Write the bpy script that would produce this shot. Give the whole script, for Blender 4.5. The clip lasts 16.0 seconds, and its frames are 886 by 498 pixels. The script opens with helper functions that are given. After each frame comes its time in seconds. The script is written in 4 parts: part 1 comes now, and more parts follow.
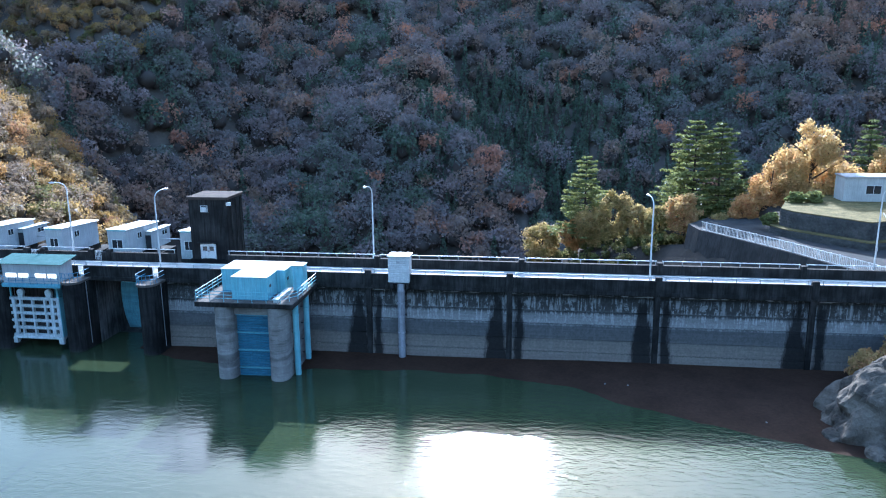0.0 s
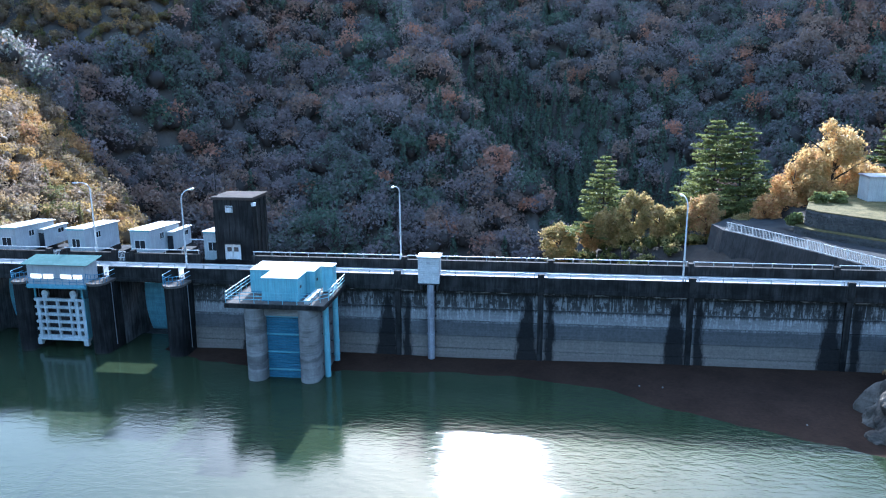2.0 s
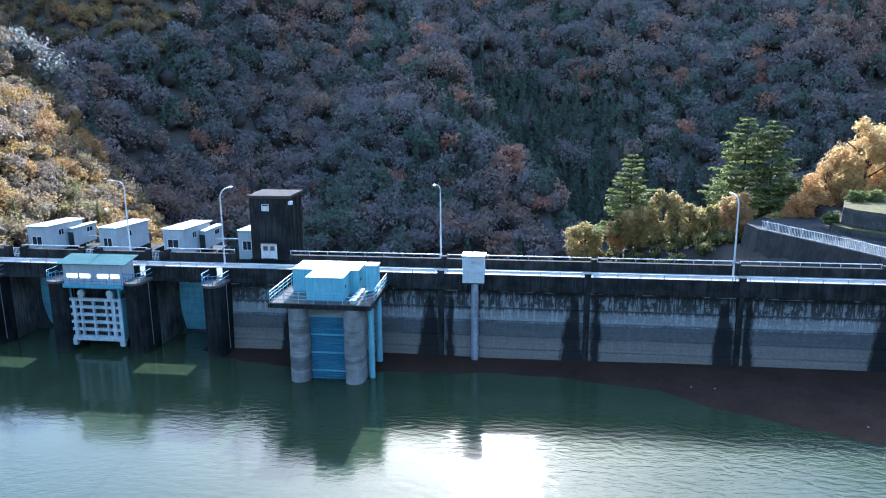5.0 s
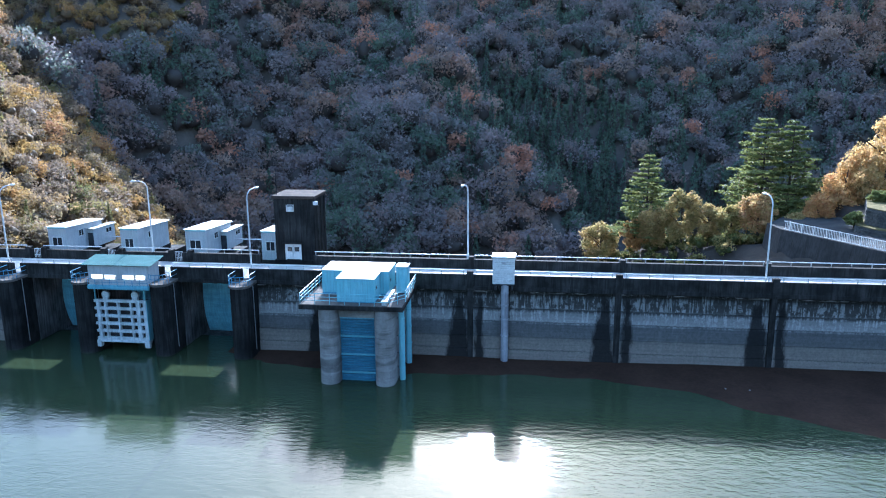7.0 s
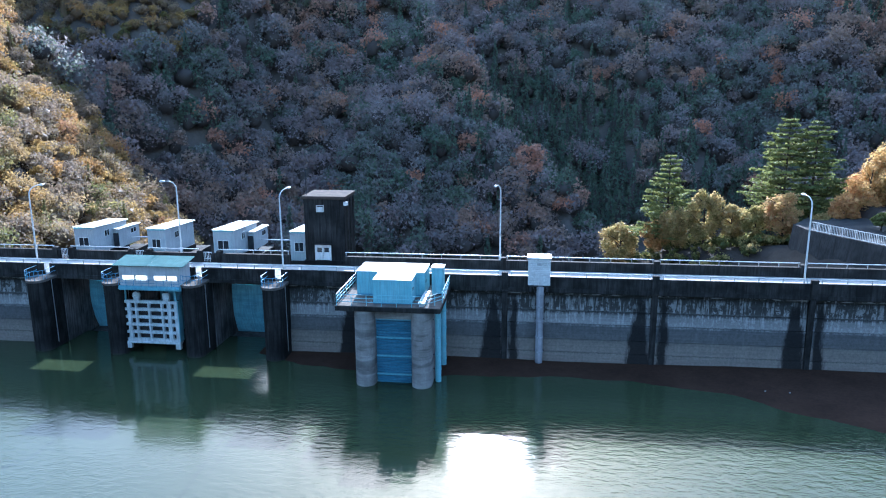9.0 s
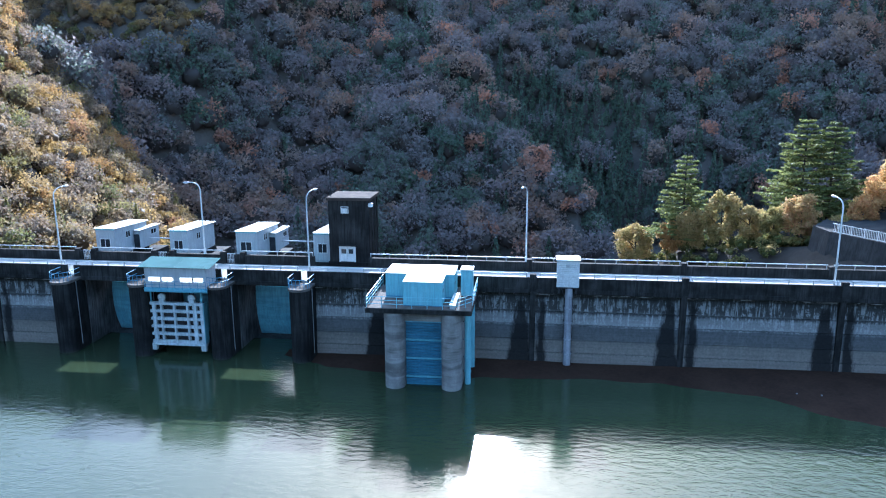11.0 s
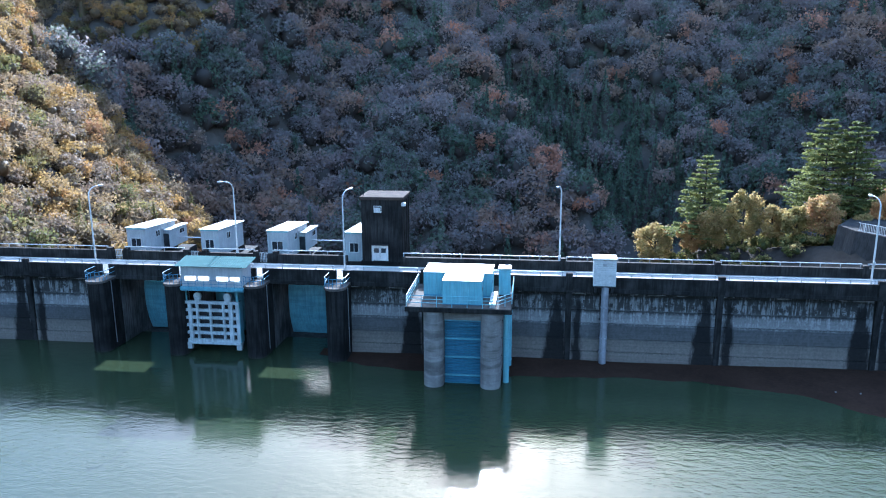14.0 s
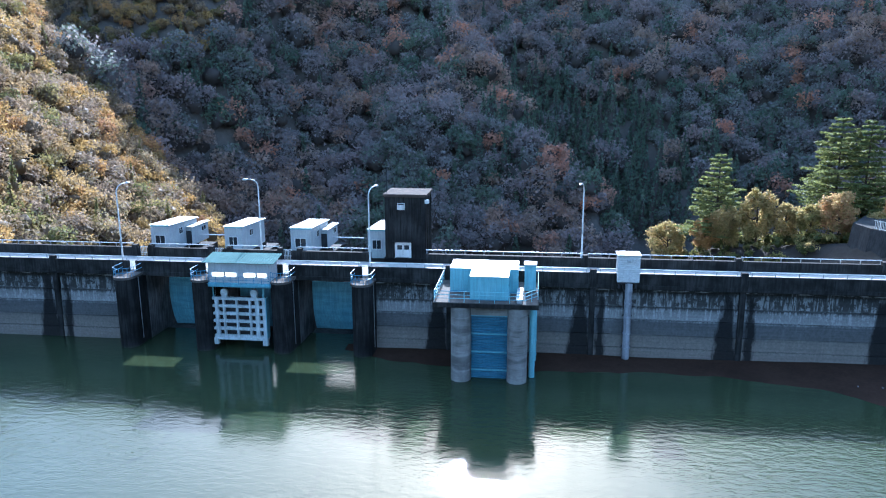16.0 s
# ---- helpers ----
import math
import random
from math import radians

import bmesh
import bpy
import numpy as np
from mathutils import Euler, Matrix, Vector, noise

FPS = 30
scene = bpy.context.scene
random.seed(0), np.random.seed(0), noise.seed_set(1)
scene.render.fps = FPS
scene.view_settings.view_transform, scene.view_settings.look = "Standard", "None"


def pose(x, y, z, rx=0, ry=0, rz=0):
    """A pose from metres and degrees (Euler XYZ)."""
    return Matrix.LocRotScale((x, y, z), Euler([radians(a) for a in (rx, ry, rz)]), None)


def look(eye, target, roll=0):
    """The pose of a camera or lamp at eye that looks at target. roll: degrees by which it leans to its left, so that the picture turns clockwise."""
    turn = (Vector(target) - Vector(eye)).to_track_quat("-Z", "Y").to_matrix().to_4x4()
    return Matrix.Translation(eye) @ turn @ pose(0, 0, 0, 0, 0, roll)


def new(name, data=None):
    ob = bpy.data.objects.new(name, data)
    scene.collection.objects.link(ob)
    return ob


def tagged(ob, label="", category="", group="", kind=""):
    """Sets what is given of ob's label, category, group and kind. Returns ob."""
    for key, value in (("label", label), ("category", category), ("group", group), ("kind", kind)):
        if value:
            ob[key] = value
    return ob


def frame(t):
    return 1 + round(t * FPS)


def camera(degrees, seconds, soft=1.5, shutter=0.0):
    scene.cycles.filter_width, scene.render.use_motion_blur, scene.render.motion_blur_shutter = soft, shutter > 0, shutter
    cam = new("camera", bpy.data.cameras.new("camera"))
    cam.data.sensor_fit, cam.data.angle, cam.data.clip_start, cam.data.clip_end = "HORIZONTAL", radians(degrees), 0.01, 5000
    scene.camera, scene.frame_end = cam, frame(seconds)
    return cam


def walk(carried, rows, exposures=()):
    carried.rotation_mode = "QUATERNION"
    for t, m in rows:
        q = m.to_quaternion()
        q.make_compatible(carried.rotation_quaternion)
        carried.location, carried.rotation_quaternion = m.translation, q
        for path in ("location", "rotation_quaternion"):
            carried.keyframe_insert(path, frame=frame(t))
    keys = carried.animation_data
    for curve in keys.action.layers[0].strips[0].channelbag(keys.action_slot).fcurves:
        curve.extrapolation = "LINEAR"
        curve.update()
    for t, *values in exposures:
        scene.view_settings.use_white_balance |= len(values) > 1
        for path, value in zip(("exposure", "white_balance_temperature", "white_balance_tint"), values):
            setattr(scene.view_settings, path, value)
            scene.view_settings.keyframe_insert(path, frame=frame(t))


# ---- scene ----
cam = camera(61.5, 16.0, soft=1.1)
METRES, EYE, TILT, LEAN, TURN = 25.0, 21.7, 0.0, 0.0, 7.6
ROWS = [
    (0.0, 0.0, 0.0, 0.0, -0.1, -13.03, 0.42),
    (0.5, -0.0332, 0.0108, -0.0021, -0.09, -13.03, 0.42),
    (1.0, -0.0662, 0.0192, -0.003, -0.12, -13.02, 0.43),
    (1.5, -0.1008, 0.0246, -0.0032, -0.15, -13.02, 0.43),
    (2.0, -0.1286, 0.0299, -0.0042, -0.12, -13.01, 0.43),
    (2.5, -0.164, 0.0366, -0.0057, -0.15, -13.02, 0.43),
    (3.0, -0.2002, 0.0445, -0.0084, -0.16, -13.01, 0.43),
    (3.5, -0.2348, 0.0525, -0.0103, -0.17, -13.02, 0.42),
    (4.0, -0.263, 0.0608, -0.0128, -0.15, -13.02, 0.41),
    (6.5, -0.4151, 0.0969, -0.0194, -0.37, -13.02, 0.41),
    (7.0, -0.4515, 0.1031, -0.0191, -0.4, -13.02, 0.4),
    (7.5, -0.4862, 0.1095, -0.0178, -0.4, -13.02, 0.38),
    (8.0, -0.5261, 0.1159, -0.018, -0.42, -13.03, 0.36),
    (8.5, -0.5609, 0.1215, -0.0186, -0.4, -13.03, 0.36),
    (9.0, -0.5952, 0.1259, -0.0186, -0.4, -13.03, 0.34),
    (11.5, -0.7419, 0.14, -0.011, -0.53, -13.06, 0.29),
    (12.0, -0.7647, 0.1396, -0.0108, -0.53, -13.07, 0.3),
    (12.5, -0.7901, 0.1391, -0.0114, -0.53, -13.05, 0.3),
    (13.0, -0.8163, 0.1387, -0.0118, -0.52, -13.06, 0.31),
    (13.5, -0.8423, 0.1362, -0.012, -0.52, -13.06, 0.29),
    (14.0, -0.8703, 0.1305, -0.013, -0.55, -13.05, 0.29),
    (14.5, -0.8941, 0.1223, -0.0137, -0.54, -13.06, 0.28),
    (15.0, -0.9221, 0.1126, -0.0156, -0.54, -13.06, 0.27),
    (15.5, -0.9477, 0.1029, -0.0168, -0.54, -13.05, 0.27),
    (16.0, -0.9775, 0.0935, -0.0187, -0.56, -13.05, 0.27),
]
walk(cam, [(t, pose(0, 0, EYE, TILT, LEAN, TURN) @ pose(METRES * x, METRES * y, METRES * z, 90 + pitch, roll, yaw)) for t, x, y, z, yaw, pitch, roll in ROWS], [(0.0, 1.95, 4720, 12), (16.0, 1.95, 4720, 12)])

# ---- light ----
SUN_ELEVATION, SUN_AZIMUTH = 29.0, -3.8          # degrees; azimuth from +y towards +x
world = bpy.data.worlds.new("world")
scene.world = world
world.use_nodes = True
wn = world.node_tree.nodes
sky = wn.new("ShaderNodeTexSky")
sky.sky_type, sky.sun_disc = "NISHITA", False
sky.sun_elevation, sky.sun_rotation = radians(SUN_ELEVATION), radians(SUN_AZIMUTH)
sky.dust_density, sky.altitude, sky.air_density = 2.5, 300, 1.8
wn["Background"].inputs["Strength"].default_value = 0.15
world.node_tree.links.new(sky.outputs["Color"], wn["Background"].inputs["Color"])
sun = new("sun", bpy.data.lights.new("sun", "SUN"))
sun.data.energy, sun.data.angle, sun.data.color = 4.6, radians(0.55), (1.0, 0.93, 0.82)
az, el = radians(SUN_AZIMUTH), radians(SUN_ELEVATION)
SUN_WAY = Vector((math.sin(az) * math.cos(el), math.cos(az) * math.cos(el), math.sin(el)))
sun.matrix_world = look(SUN_WAY * 400, (0, 0, 0))

# ---- materials ----
class Nodes:
    """A short way to write a node tree."""
    def __init__(self, name):
        self.m = bpy.data.materials.new(name)
        self.m.use_nodes = True
        self.t = self.m.node_tree
        self.b = self.t.nodes["Principled BSDF"]
        self.out = self.t.nodes["Material Output"]

    def put(self, socket, value):
        if isinstance(value, bpy.types.NodeSocket):
            self.t.links.new(value, socket)
        else:
            socket.default_value = value

    def add(self, kind, **inputs):
        n = self.t.nodes.new(kind)
        for k, v in inputs.items():
            self.put(n.inputs[k.replace("_", " ")], v)
        return n

    def math(self, op, a, b=0.0, clamp=False):
        n = self.t.nodes.new("ShaderNodeMath")
        n.operation, n.use_clamp = op, clamp
        self.put(n.inputs[0], a)
        self.put(n.inputs[1], b)
        return n.outputs[0]

    def mix(self, f, a, b, blend="MIX"):
        n = self.t.nodes.new("ShaderNodeMix")
        n.data_type, n.blend_type = "RGBA", blend
        self.put(n.inputs[0], f)
        self.put(n.inputs[6], a if isinstance(a, bpy.types.NodeSocket) else (*a, 1))
        self.put(n.inputs[7], b if isinstance(b, bpy.types.NodeSocket) else (*b, 1))
        return n.outputs[2]

    def ramp(self, f, stops, smooth=False):
        n = self.t.nodes.new("ShaderNodeValToRGB")
        n.color_ramp.interpolation = "EASE" if smooth else "LINEAR"
        while len(n.color_ramp.elements) < len(stops):
            n.color_ramp.elements.new(0.5)
        for e, (p, c) in zip(n.color_ramp.elements, stops):
            e.position, e.color = p, (*((c, c, c) if isinstance(c, float) else c), 1)
        self.put(n.inputs[0], f)
        return n.outputs[0]

    def coord(self, scale=(1, 1, 1)):
        c = self.t.nodes.new("ShaderNodeTexCoord")
        info = self.t.nodes.new("ShaderNodeObjectInfo")
        n = self.t.nodes.new("ShaderNodeVectorMath")
        n.operation = "SCALE"
        n.inputs[3].default_value = 37.0
        self.put(n.inputs[0], info.outputs["Random"])
        s = self.t.nodes.new("ShaderNodeVectorMath")
        s.operation = "ADD"
        self.put(s.inputs[0], c.outputs["Object"])
        self.put(s.inputs[1], n.outputs[0])
        m = self.add("ShaderNodeMapping", Scale=scale)
        self.put(m.inputs[0], s.outputs[0])
        return m.outputs[0]

    def place(self, scale=(1, 1, 1)):
        g = self.t.nodes.new("ShaderNodeNewGeometry")
        m = self.add("ShaderNodeMapping", Scale=scale)
        self.put(m.inputs[0], g.outputs["Position"])
        return m.outputs[0]

    def noise(self, vec, scale, detail=4.0, rough=0.55):
        n = self.add("ShaderNodeTexNoise", Scale=scale, Detail=detail, Roughness=rough)
        self.put(n.inputs["Vector"], vec)
        return n.outputs[0]

    def bump(self, height, strength=0.3, distance=0.02):
        n = self.add("ShaderNodeBump", Strength=strength, Distance=distance)
        self.put(n.inputs["Height"], height)
        self.put(self.b.inputs["Normal"], n.outputs[0])


def surface(name, colour, dark, rough=0.6, metal=0.0, scale=1.2, grain=14.0, bump=0.25, streak=0.0, spread=(0.35, 0.7), marks=0.0):
    """Paint, concrete or metal with large stains, fine grain and, if streak is set, runs down the upright faces."""
    n = Nodes(name)
    v = n.coord()
    f = n.ramp(n.noise(v, scale), [(spread[0], 0.0), (spread[1], 1.0)])
    c = n.mix(f, dark, colour)
    if streak:
        s = n.ramp(n.noise(n.coord((5, 5, 0.35)), 1.0), [(0.42, 0.0), (0.62, 1.0)])
        c = n.mix(n.math("MULTIPLY", s, streak), c, tuple(a * 0.35 for a in dark))
    if marks:
        # old water marks that run level round the shaft
        m = n.ramp(n.noise(n.place((0.12, 0.12, 0.9)), 1.0, 4.0, 0.6), [(0.40, 0.35), (0.48, 1.0), (0.55, 1.0), (0.60, 0.6)])
        c = n.mix(marks, c, m, "MULTIPLY")
    g = n.noise(v, grain, 3.0)
    c = n.mix(0.35, c, n.ramp(g, [(0.3, 0.25), (0.7, 0.95)]), "MULTIPLY")
    n.put(n.b.inputs["Base Color"], c)
    n.put(n.b.inputs["Roughness"], n.math("ADD", n.math("MULTIPLY", g, 0.2), rough - 0.1))
    n.b.inputs["Metallic"].default_value = metal
    n.b.inputs["Specular IOR Level"].default_value = 0.12 if rough > 0.75 else 0.4
    n.bump(g, bump)
    return n.m


def dam_concrete():
    n = Nodes("dam_concrete")
    sep = n.add("ShaderNodeSeparateXYZ", Vector=n.place())
    x, z = sep.outputs[0], sep.outputs[2]
    v = n.place()
    wave = n.noise(v, 0.5)
    zz = n.math("ADD", z, n.math("MULTIPLY", n.math("SUBTRACT", wave, 0.5), 0.5))
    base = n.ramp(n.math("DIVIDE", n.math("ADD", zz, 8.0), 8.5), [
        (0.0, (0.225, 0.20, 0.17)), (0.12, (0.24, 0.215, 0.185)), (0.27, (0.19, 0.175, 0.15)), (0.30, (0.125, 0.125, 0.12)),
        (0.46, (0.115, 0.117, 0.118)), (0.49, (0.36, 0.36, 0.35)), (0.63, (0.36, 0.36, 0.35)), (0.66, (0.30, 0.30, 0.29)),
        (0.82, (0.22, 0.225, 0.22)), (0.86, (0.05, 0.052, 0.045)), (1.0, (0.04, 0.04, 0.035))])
    bed = n.noise(n.place((0.15, 0.15, 6.0)), 1.0)
    base = n.mix(0.3, base, n.ramp(bed, [(0.35, 0.45), (0.65, 1.0)]), "MULTIPLY")
    # runs of black algae from the joints above the old water mark
    runs = n.ramp(n.noise(n.place((4.2, 4.2, 0.3)), 1.0, 6.0, 0.7), [(0.45, 0.0), (0.53, 1.0)])
    runs2 = n.ramp(n.noise(n.place((1, 1, 0.8)), 1.6, 9.0, 0.75), [(0.49, 0.0), (0.54, 1.0)])
    high = n.ramp(n.math("DIVIDE", n.math("ADD", z, 8.0), 8.5), [(0.44, 0.10), (0.50, 0.30), (0.60, 0.5), (0.645, 0.75), (0.68, 0.95), (1.0, 1.0)])
    dirt = n.math("MULTIPLY", n.math("MULTIPLY", n.math("ADD", runs, runs2, True), high), 0.92)
    c = n.mix(dirt, base, (0.022, 0.022, 0.02))
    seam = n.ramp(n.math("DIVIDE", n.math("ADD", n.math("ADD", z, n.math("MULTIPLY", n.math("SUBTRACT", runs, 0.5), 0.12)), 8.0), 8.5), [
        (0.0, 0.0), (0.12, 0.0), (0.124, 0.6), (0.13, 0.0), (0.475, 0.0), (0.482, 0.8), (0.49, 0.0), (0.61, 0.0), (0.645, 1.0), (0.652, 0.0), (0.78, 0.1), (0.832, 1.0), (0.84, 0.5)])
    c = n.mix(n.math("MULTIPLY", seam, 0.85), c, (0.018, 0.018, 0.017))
    lime = n.ramp(n.noise(n.place((1.3, 1.3, 0.16)), 1.0, 5.0, 0.65), [(0.58, 0.0), (0.68, 1.0)])
    c = n.mix(n.math("MULTIPLY", n.math("MULTIPLY", lime, high), 0.55), c, (0.42, 0.42, 0.40))
    crust = n.math("MULTIPLY", n.ramp(n.noise(n.place((0.5, 0.5, 3.0)), 1.0, 5.0), [(0.52, 0.0), (0.58, 1.0)]), n.ramp(n.math("ADD", z, 0.78), [(0.0, 0.0), (0.06, 1.0), (0.4, 1.0)]))
    c = n.mix(n.math("MULTIPLY", crust, 0.8), c, (0.38, 0.37, 0.34))
    # seepage from the block joints
    wob = n.math("MULTIPLY", n.math("SUBTRACT", n.noise(n.place((1, 1, 0.25)), 1.3, 8.0, 0.7), 0.5), 1.7)
    u = n.math("MULTIPLY", n.math("SUBTRACT", n.math("FRACT", n.math("ADD", n.math("DIVIDE", n.math("ADD", x, 3.05), 15.2), 0.5)), 0.5), 15.2)
    u = n.math("ADD", u, wob)
    down = n.math("MULTIPLY", n.math("ADD", z, 1.2), -0.1)
    a = n.math("SUBTRACT", n.math("ADD", n.math("MULTIPLY", down, 1.25), 0.62), n.math("ABSOLUTE", n.math("ADD", u, 1.3)))
    b = n.math("SUBTRACT", n.math("ADD", n.math("MULTIPLY", down, 0.35), 0.50), n.math("ABSOLUTE", n.math("SUBTRACT", u, 1.0)))
    seep = n.ramp(n.math("MAXIMUM", a, b), [(0.0, 0.0), (0.4, 1.0)])
    seep = n.math("MULTIPLY", seep, n.ramp(n.math("MULTIPLY", n.math("ADD", z, 0.4), -0.5), [(0.0, 0.0), (0.6, 1.0)]))
    c = n.mix(n.math("MULTIPLY", seep, 0.93), c, (0.012, 0.012, 0.012))
    g = n.noise(v, 4.0, 7.0, 0.7)
    c = n.mix(0.4, c, n.ramp(g, [(0.35, 0.3), (0.62, 1.0)]), "MULTIPLY")
    n.put(n.b.inputs["Base Color"], c)
    n.b.inputs["Roughness"].default_value = 0.85
    n.b.inputs["Specular IOR Level"].default_value = 0.12
    n.bump(g, 0.4, 0.03)
    return n.m


def water_surface():
    n = Nodes("lake_water")
    v = n.place()
    silt = n.noise(v, 0.03, 3.0)
    n.put(n.b.inputs["Base Color"], n.mix(silt, (0.023, 0.035, 0.018), (0.032, 0.041, 0.019)))
    n.b.inputs["Roughness"].default_value = 0.04
    n.b.inputs["IOR"].default_value = 1.33
    a = n.noise(n.place((0.7, 1.2, 1)), 1.5, 3.0)
    b = n.noise(n.place((0.8, 1.1, 1)), 5.5, 2.0)
    calm = n.ramp(n.noise(v, 0.035, 2.0), [(0.35, 0.25), (0.65, 1.0)])
    h = n.math("MULTIPLY", n.math("ADD", a, n.math("MULTIPLY", b, 0.4)), calm)
    n.bump(h, 0.42, 0.12)
    return n.m


def leaves(name, stops, cell, light=0.35, vary=0.6, drift=0.35):
    """Foliage whose colour goes tree by tree and leaf by leaf; light passes through the leaves."""
    n = Nodes(name)
    tone = n.add("ShaderNodeAttribute")
    tone.attribute_name = "tone"
    f = n.math("ADD", tone.outputs["Fac"], n.math("MULTIPLY", n.math("SUBTRACT", n.noise(n.place(), 1.0 / cell, 2.0), 0.5), drift))
    c = n.ramp(f, stops)
    geo = n.t.nodes.new("ShaderNodeNewGeometry")
    c = n.mix(vary, c, n.ramp(geo.outputs["Random Per Island"], [(0.0, 0.5), (1.0, 1.3)]), "MULTIPLY")
    n.put(n.b.inputs["Base Color"], c)
    n.b.inputs["Roughness"].default_value = 0.6
    n.b.inputs["Specular IOR Level"].default_value = 0.25
    tr = n.add("ShaderNodeBsdfTranslucent", Color=c)
    mx = n.add("ShaderNodeMixShader", Fac=light)
    n.put(mx.inputs[1], n.b.outputs[0])
    n.put(mx.inputs[2], tr.outputs[0])
    n.put(n.out.inputs["Surface"], mx.outputs[0])
    return n.m


def forest_floor():
    n = Nodes("forest_floor")
    v = n.place()
    f = n.noise(v, 0.1, 8.0, 0.65)
    g = n.noise(v, 0.9, 7.0, 0.7)
    dark = n.ramp(f, [(0.3, (0.035, 0.03, 0.025)), (0.7, (0.075, 0.062, 0.05))])
    # leaf-covered soil, paler on the far slope to put haze into its colour
    hazed_litter = n.ramp(f, [(0.3, (0.08, 0.075, 0.07)), (0.7, (0.14, 0.12, 0.10))])
    y = n.add("ShaderNodeSeparateXYZ", Vector=v).outputs[1]
    k = n.ramp(n.math("DIVIDE", n.math("ADD", y, n.math("MULTIPLY", f, 60.0)), 400.0), [(0.5, 0.0), (0.62, 1.0)])
    c = n.mix(0.45, n.mix(k, dark, hazed_litter), n.ramp(g, [(0.3, 0.4), (0.7, 1.0)]), "MULTIPLY")
    n.put(n.b.inputs["Base Color"], c)
    n.b.inputs["Roughness"].default_value = 0.95
    n.b.inputs["Specular IOR Level"].default_value = 0.08
    n.bump(g, 0.6, 0.3)
    return n.m


def soil(name, stops, scale=0.25, bump=0.6):
    n = Nodes(name)
    v = n.place()
    f = n.noise(v, scale, 8.0, 0.65)
    g = n.noise(v, 3.0, 6.0, 0.7)
    c = n.mix(0.5, n.ramp(f, stops), n.ramp(g, [(0.3, 0.3), (0.7, 1.0)]), "MULTIPLY")
    n.put(n.b.inputs["Base Color"], c)
    n.b.inputs["Roughness"].default_value = 0.95
    n.b.inputs["Specular IOR Level"].default_value = 0.08
    n.bump(g, bump, 0.15)
    return n.m


def glass(name):
    n = Nodes(name)
    n.b.inputs["Base Color"].default_value = (0.02, 0.025, 0.03, 1)
    n.b.inputs["Roughness"].default_value = 0.08
    n.bump(n.noise(n.coord(), 1.5), 0.05)
    return n.m


DAM = dam_concrete()
WATER = water_surface()
OLD_CONCRETE = surface("weathered_concrete", (0.055, 0.053, 0.05), (0.016, 0.016, 0.015), 0.85, scale=0.7, streak=0.6)
PIER_CONCRETE = surface("black_stained_concrete", (0.042, 0.041, 0.039), (0.012, 0.012, 0.012), 0.8, scale=0.5, streak=0.7)
BAY_CONCRETE = surface("bay_wall_concrete", (0.17, 0.165, 0.16), (0.05, 0.05, 0.05), 0.85, scale=0.5, streak=0.6)
COLUMN_CONCRETE = surface("grey_column_concrete", (0.36, 0.35, 0.33), (0.22, 0.21, 0.195), 0.8, scale=0.7, streak=0.15, marks=0.6)
ROAD = surface("pale_road", (0.50, 0.47, 0.42), (0.40, 0.37, 0.33), 0.6, scale=0.8, grain=20)
SKY_BLUE = surface("sky_blue_paint", (0.30, 0.57, 0.63), (0.22, 0.47, 0.54), 0.45, scale=0.9, streak=0.3)
GATE_BLUE = surface("blue_gate_paint", (0.26, 0.52, 0.60), (0.18, 0.40, 0.50), 0.45, scale=0.5, streak=0.3, marks=0.3)
SCREEN_BLUE = surface("blue_screen_paint", (0.10, 0.25, 0.37), (0.05, 0.15, 0.24), 0.5, scale=0.6, streak=0.3)
RAIL_BLUE = surface("rail_blue_paint", (0.12, 0.30, 0.45), (0.06, 0.18, 0.28), 0.45)
ROOF_TEAL = surface("teal_roof_metal", (0.09, 0.18, 0.175), (0.06, 0.13, 0.125), 0.95, scale=1.5)
PALE_PANEL = surface("pale_grey_panel", (0.52, 0.54, 0.55), (0.42, 0.44, 0.45), 0.5, scale=0.8, streak=0.2)
WHITE_PAINT = surface("white_paint", (0.78, 0.78, 0.76), (0.62, 0.62, 0.60), 0.45, scale=1.0, streak=0.2)
LATTICE_PAINT = surface("pale_lattice_paint", (0.66, 0.72, 0.74), (0.45, 0.50, 0.50), 0.5, scale=1.2, streak=0.4)
STEEL = surface("galvanised_steel", (0.62, 0.63, 0.64), (0.48, 0.49, 0.50), 0.4, 0.7)
PIPE_GREY = surface("grey_pipe_paint", (0.42, 0.43, 0.46), (0.26, 0.26, 0.28), 0.5, scale=0.8, streak=0.5)
DARK_STEEL = surface("dark_steel", (0.05, 0.055, 0.06), (0.025, 0.025, 0.03), 0.5, 0.3)
ROOF_TAN = surface("brown_roof_concrete", (0.09, 0.07, 0.055), (0.05, 0.04, 0.035), 0.95)
DECK = surface("weathered_deck_concrete", (0.16, 0.14, 0.12), (0.09, 0.08, 0.07), 0.9)
ROOF_PALE = surface("pale_roof_metal", (0.42, 0.46, 0.46), (0.30, 0.34, 0.34), 0.6)
CREAM = surface("pale_house_render", (0.60, 0.59, 0.55), (0.48, 0.47, 0.43), 0.7, scale=0.7, streak=0.2)
WALL_DARK = surface("dark_bank_concrete", (0.075, 0.07, 0.066), (0.04, 0.038, 0.036), 0.9, scale=0.4, streak=0.4)
ASPHALT = surface("dark_asphalt", (0.06, 0.06, 0.058), (0.035, 0.035, 0.034), 0.95, scale=0.5, grain=18)
frost = Nodes("frosted_sheet")
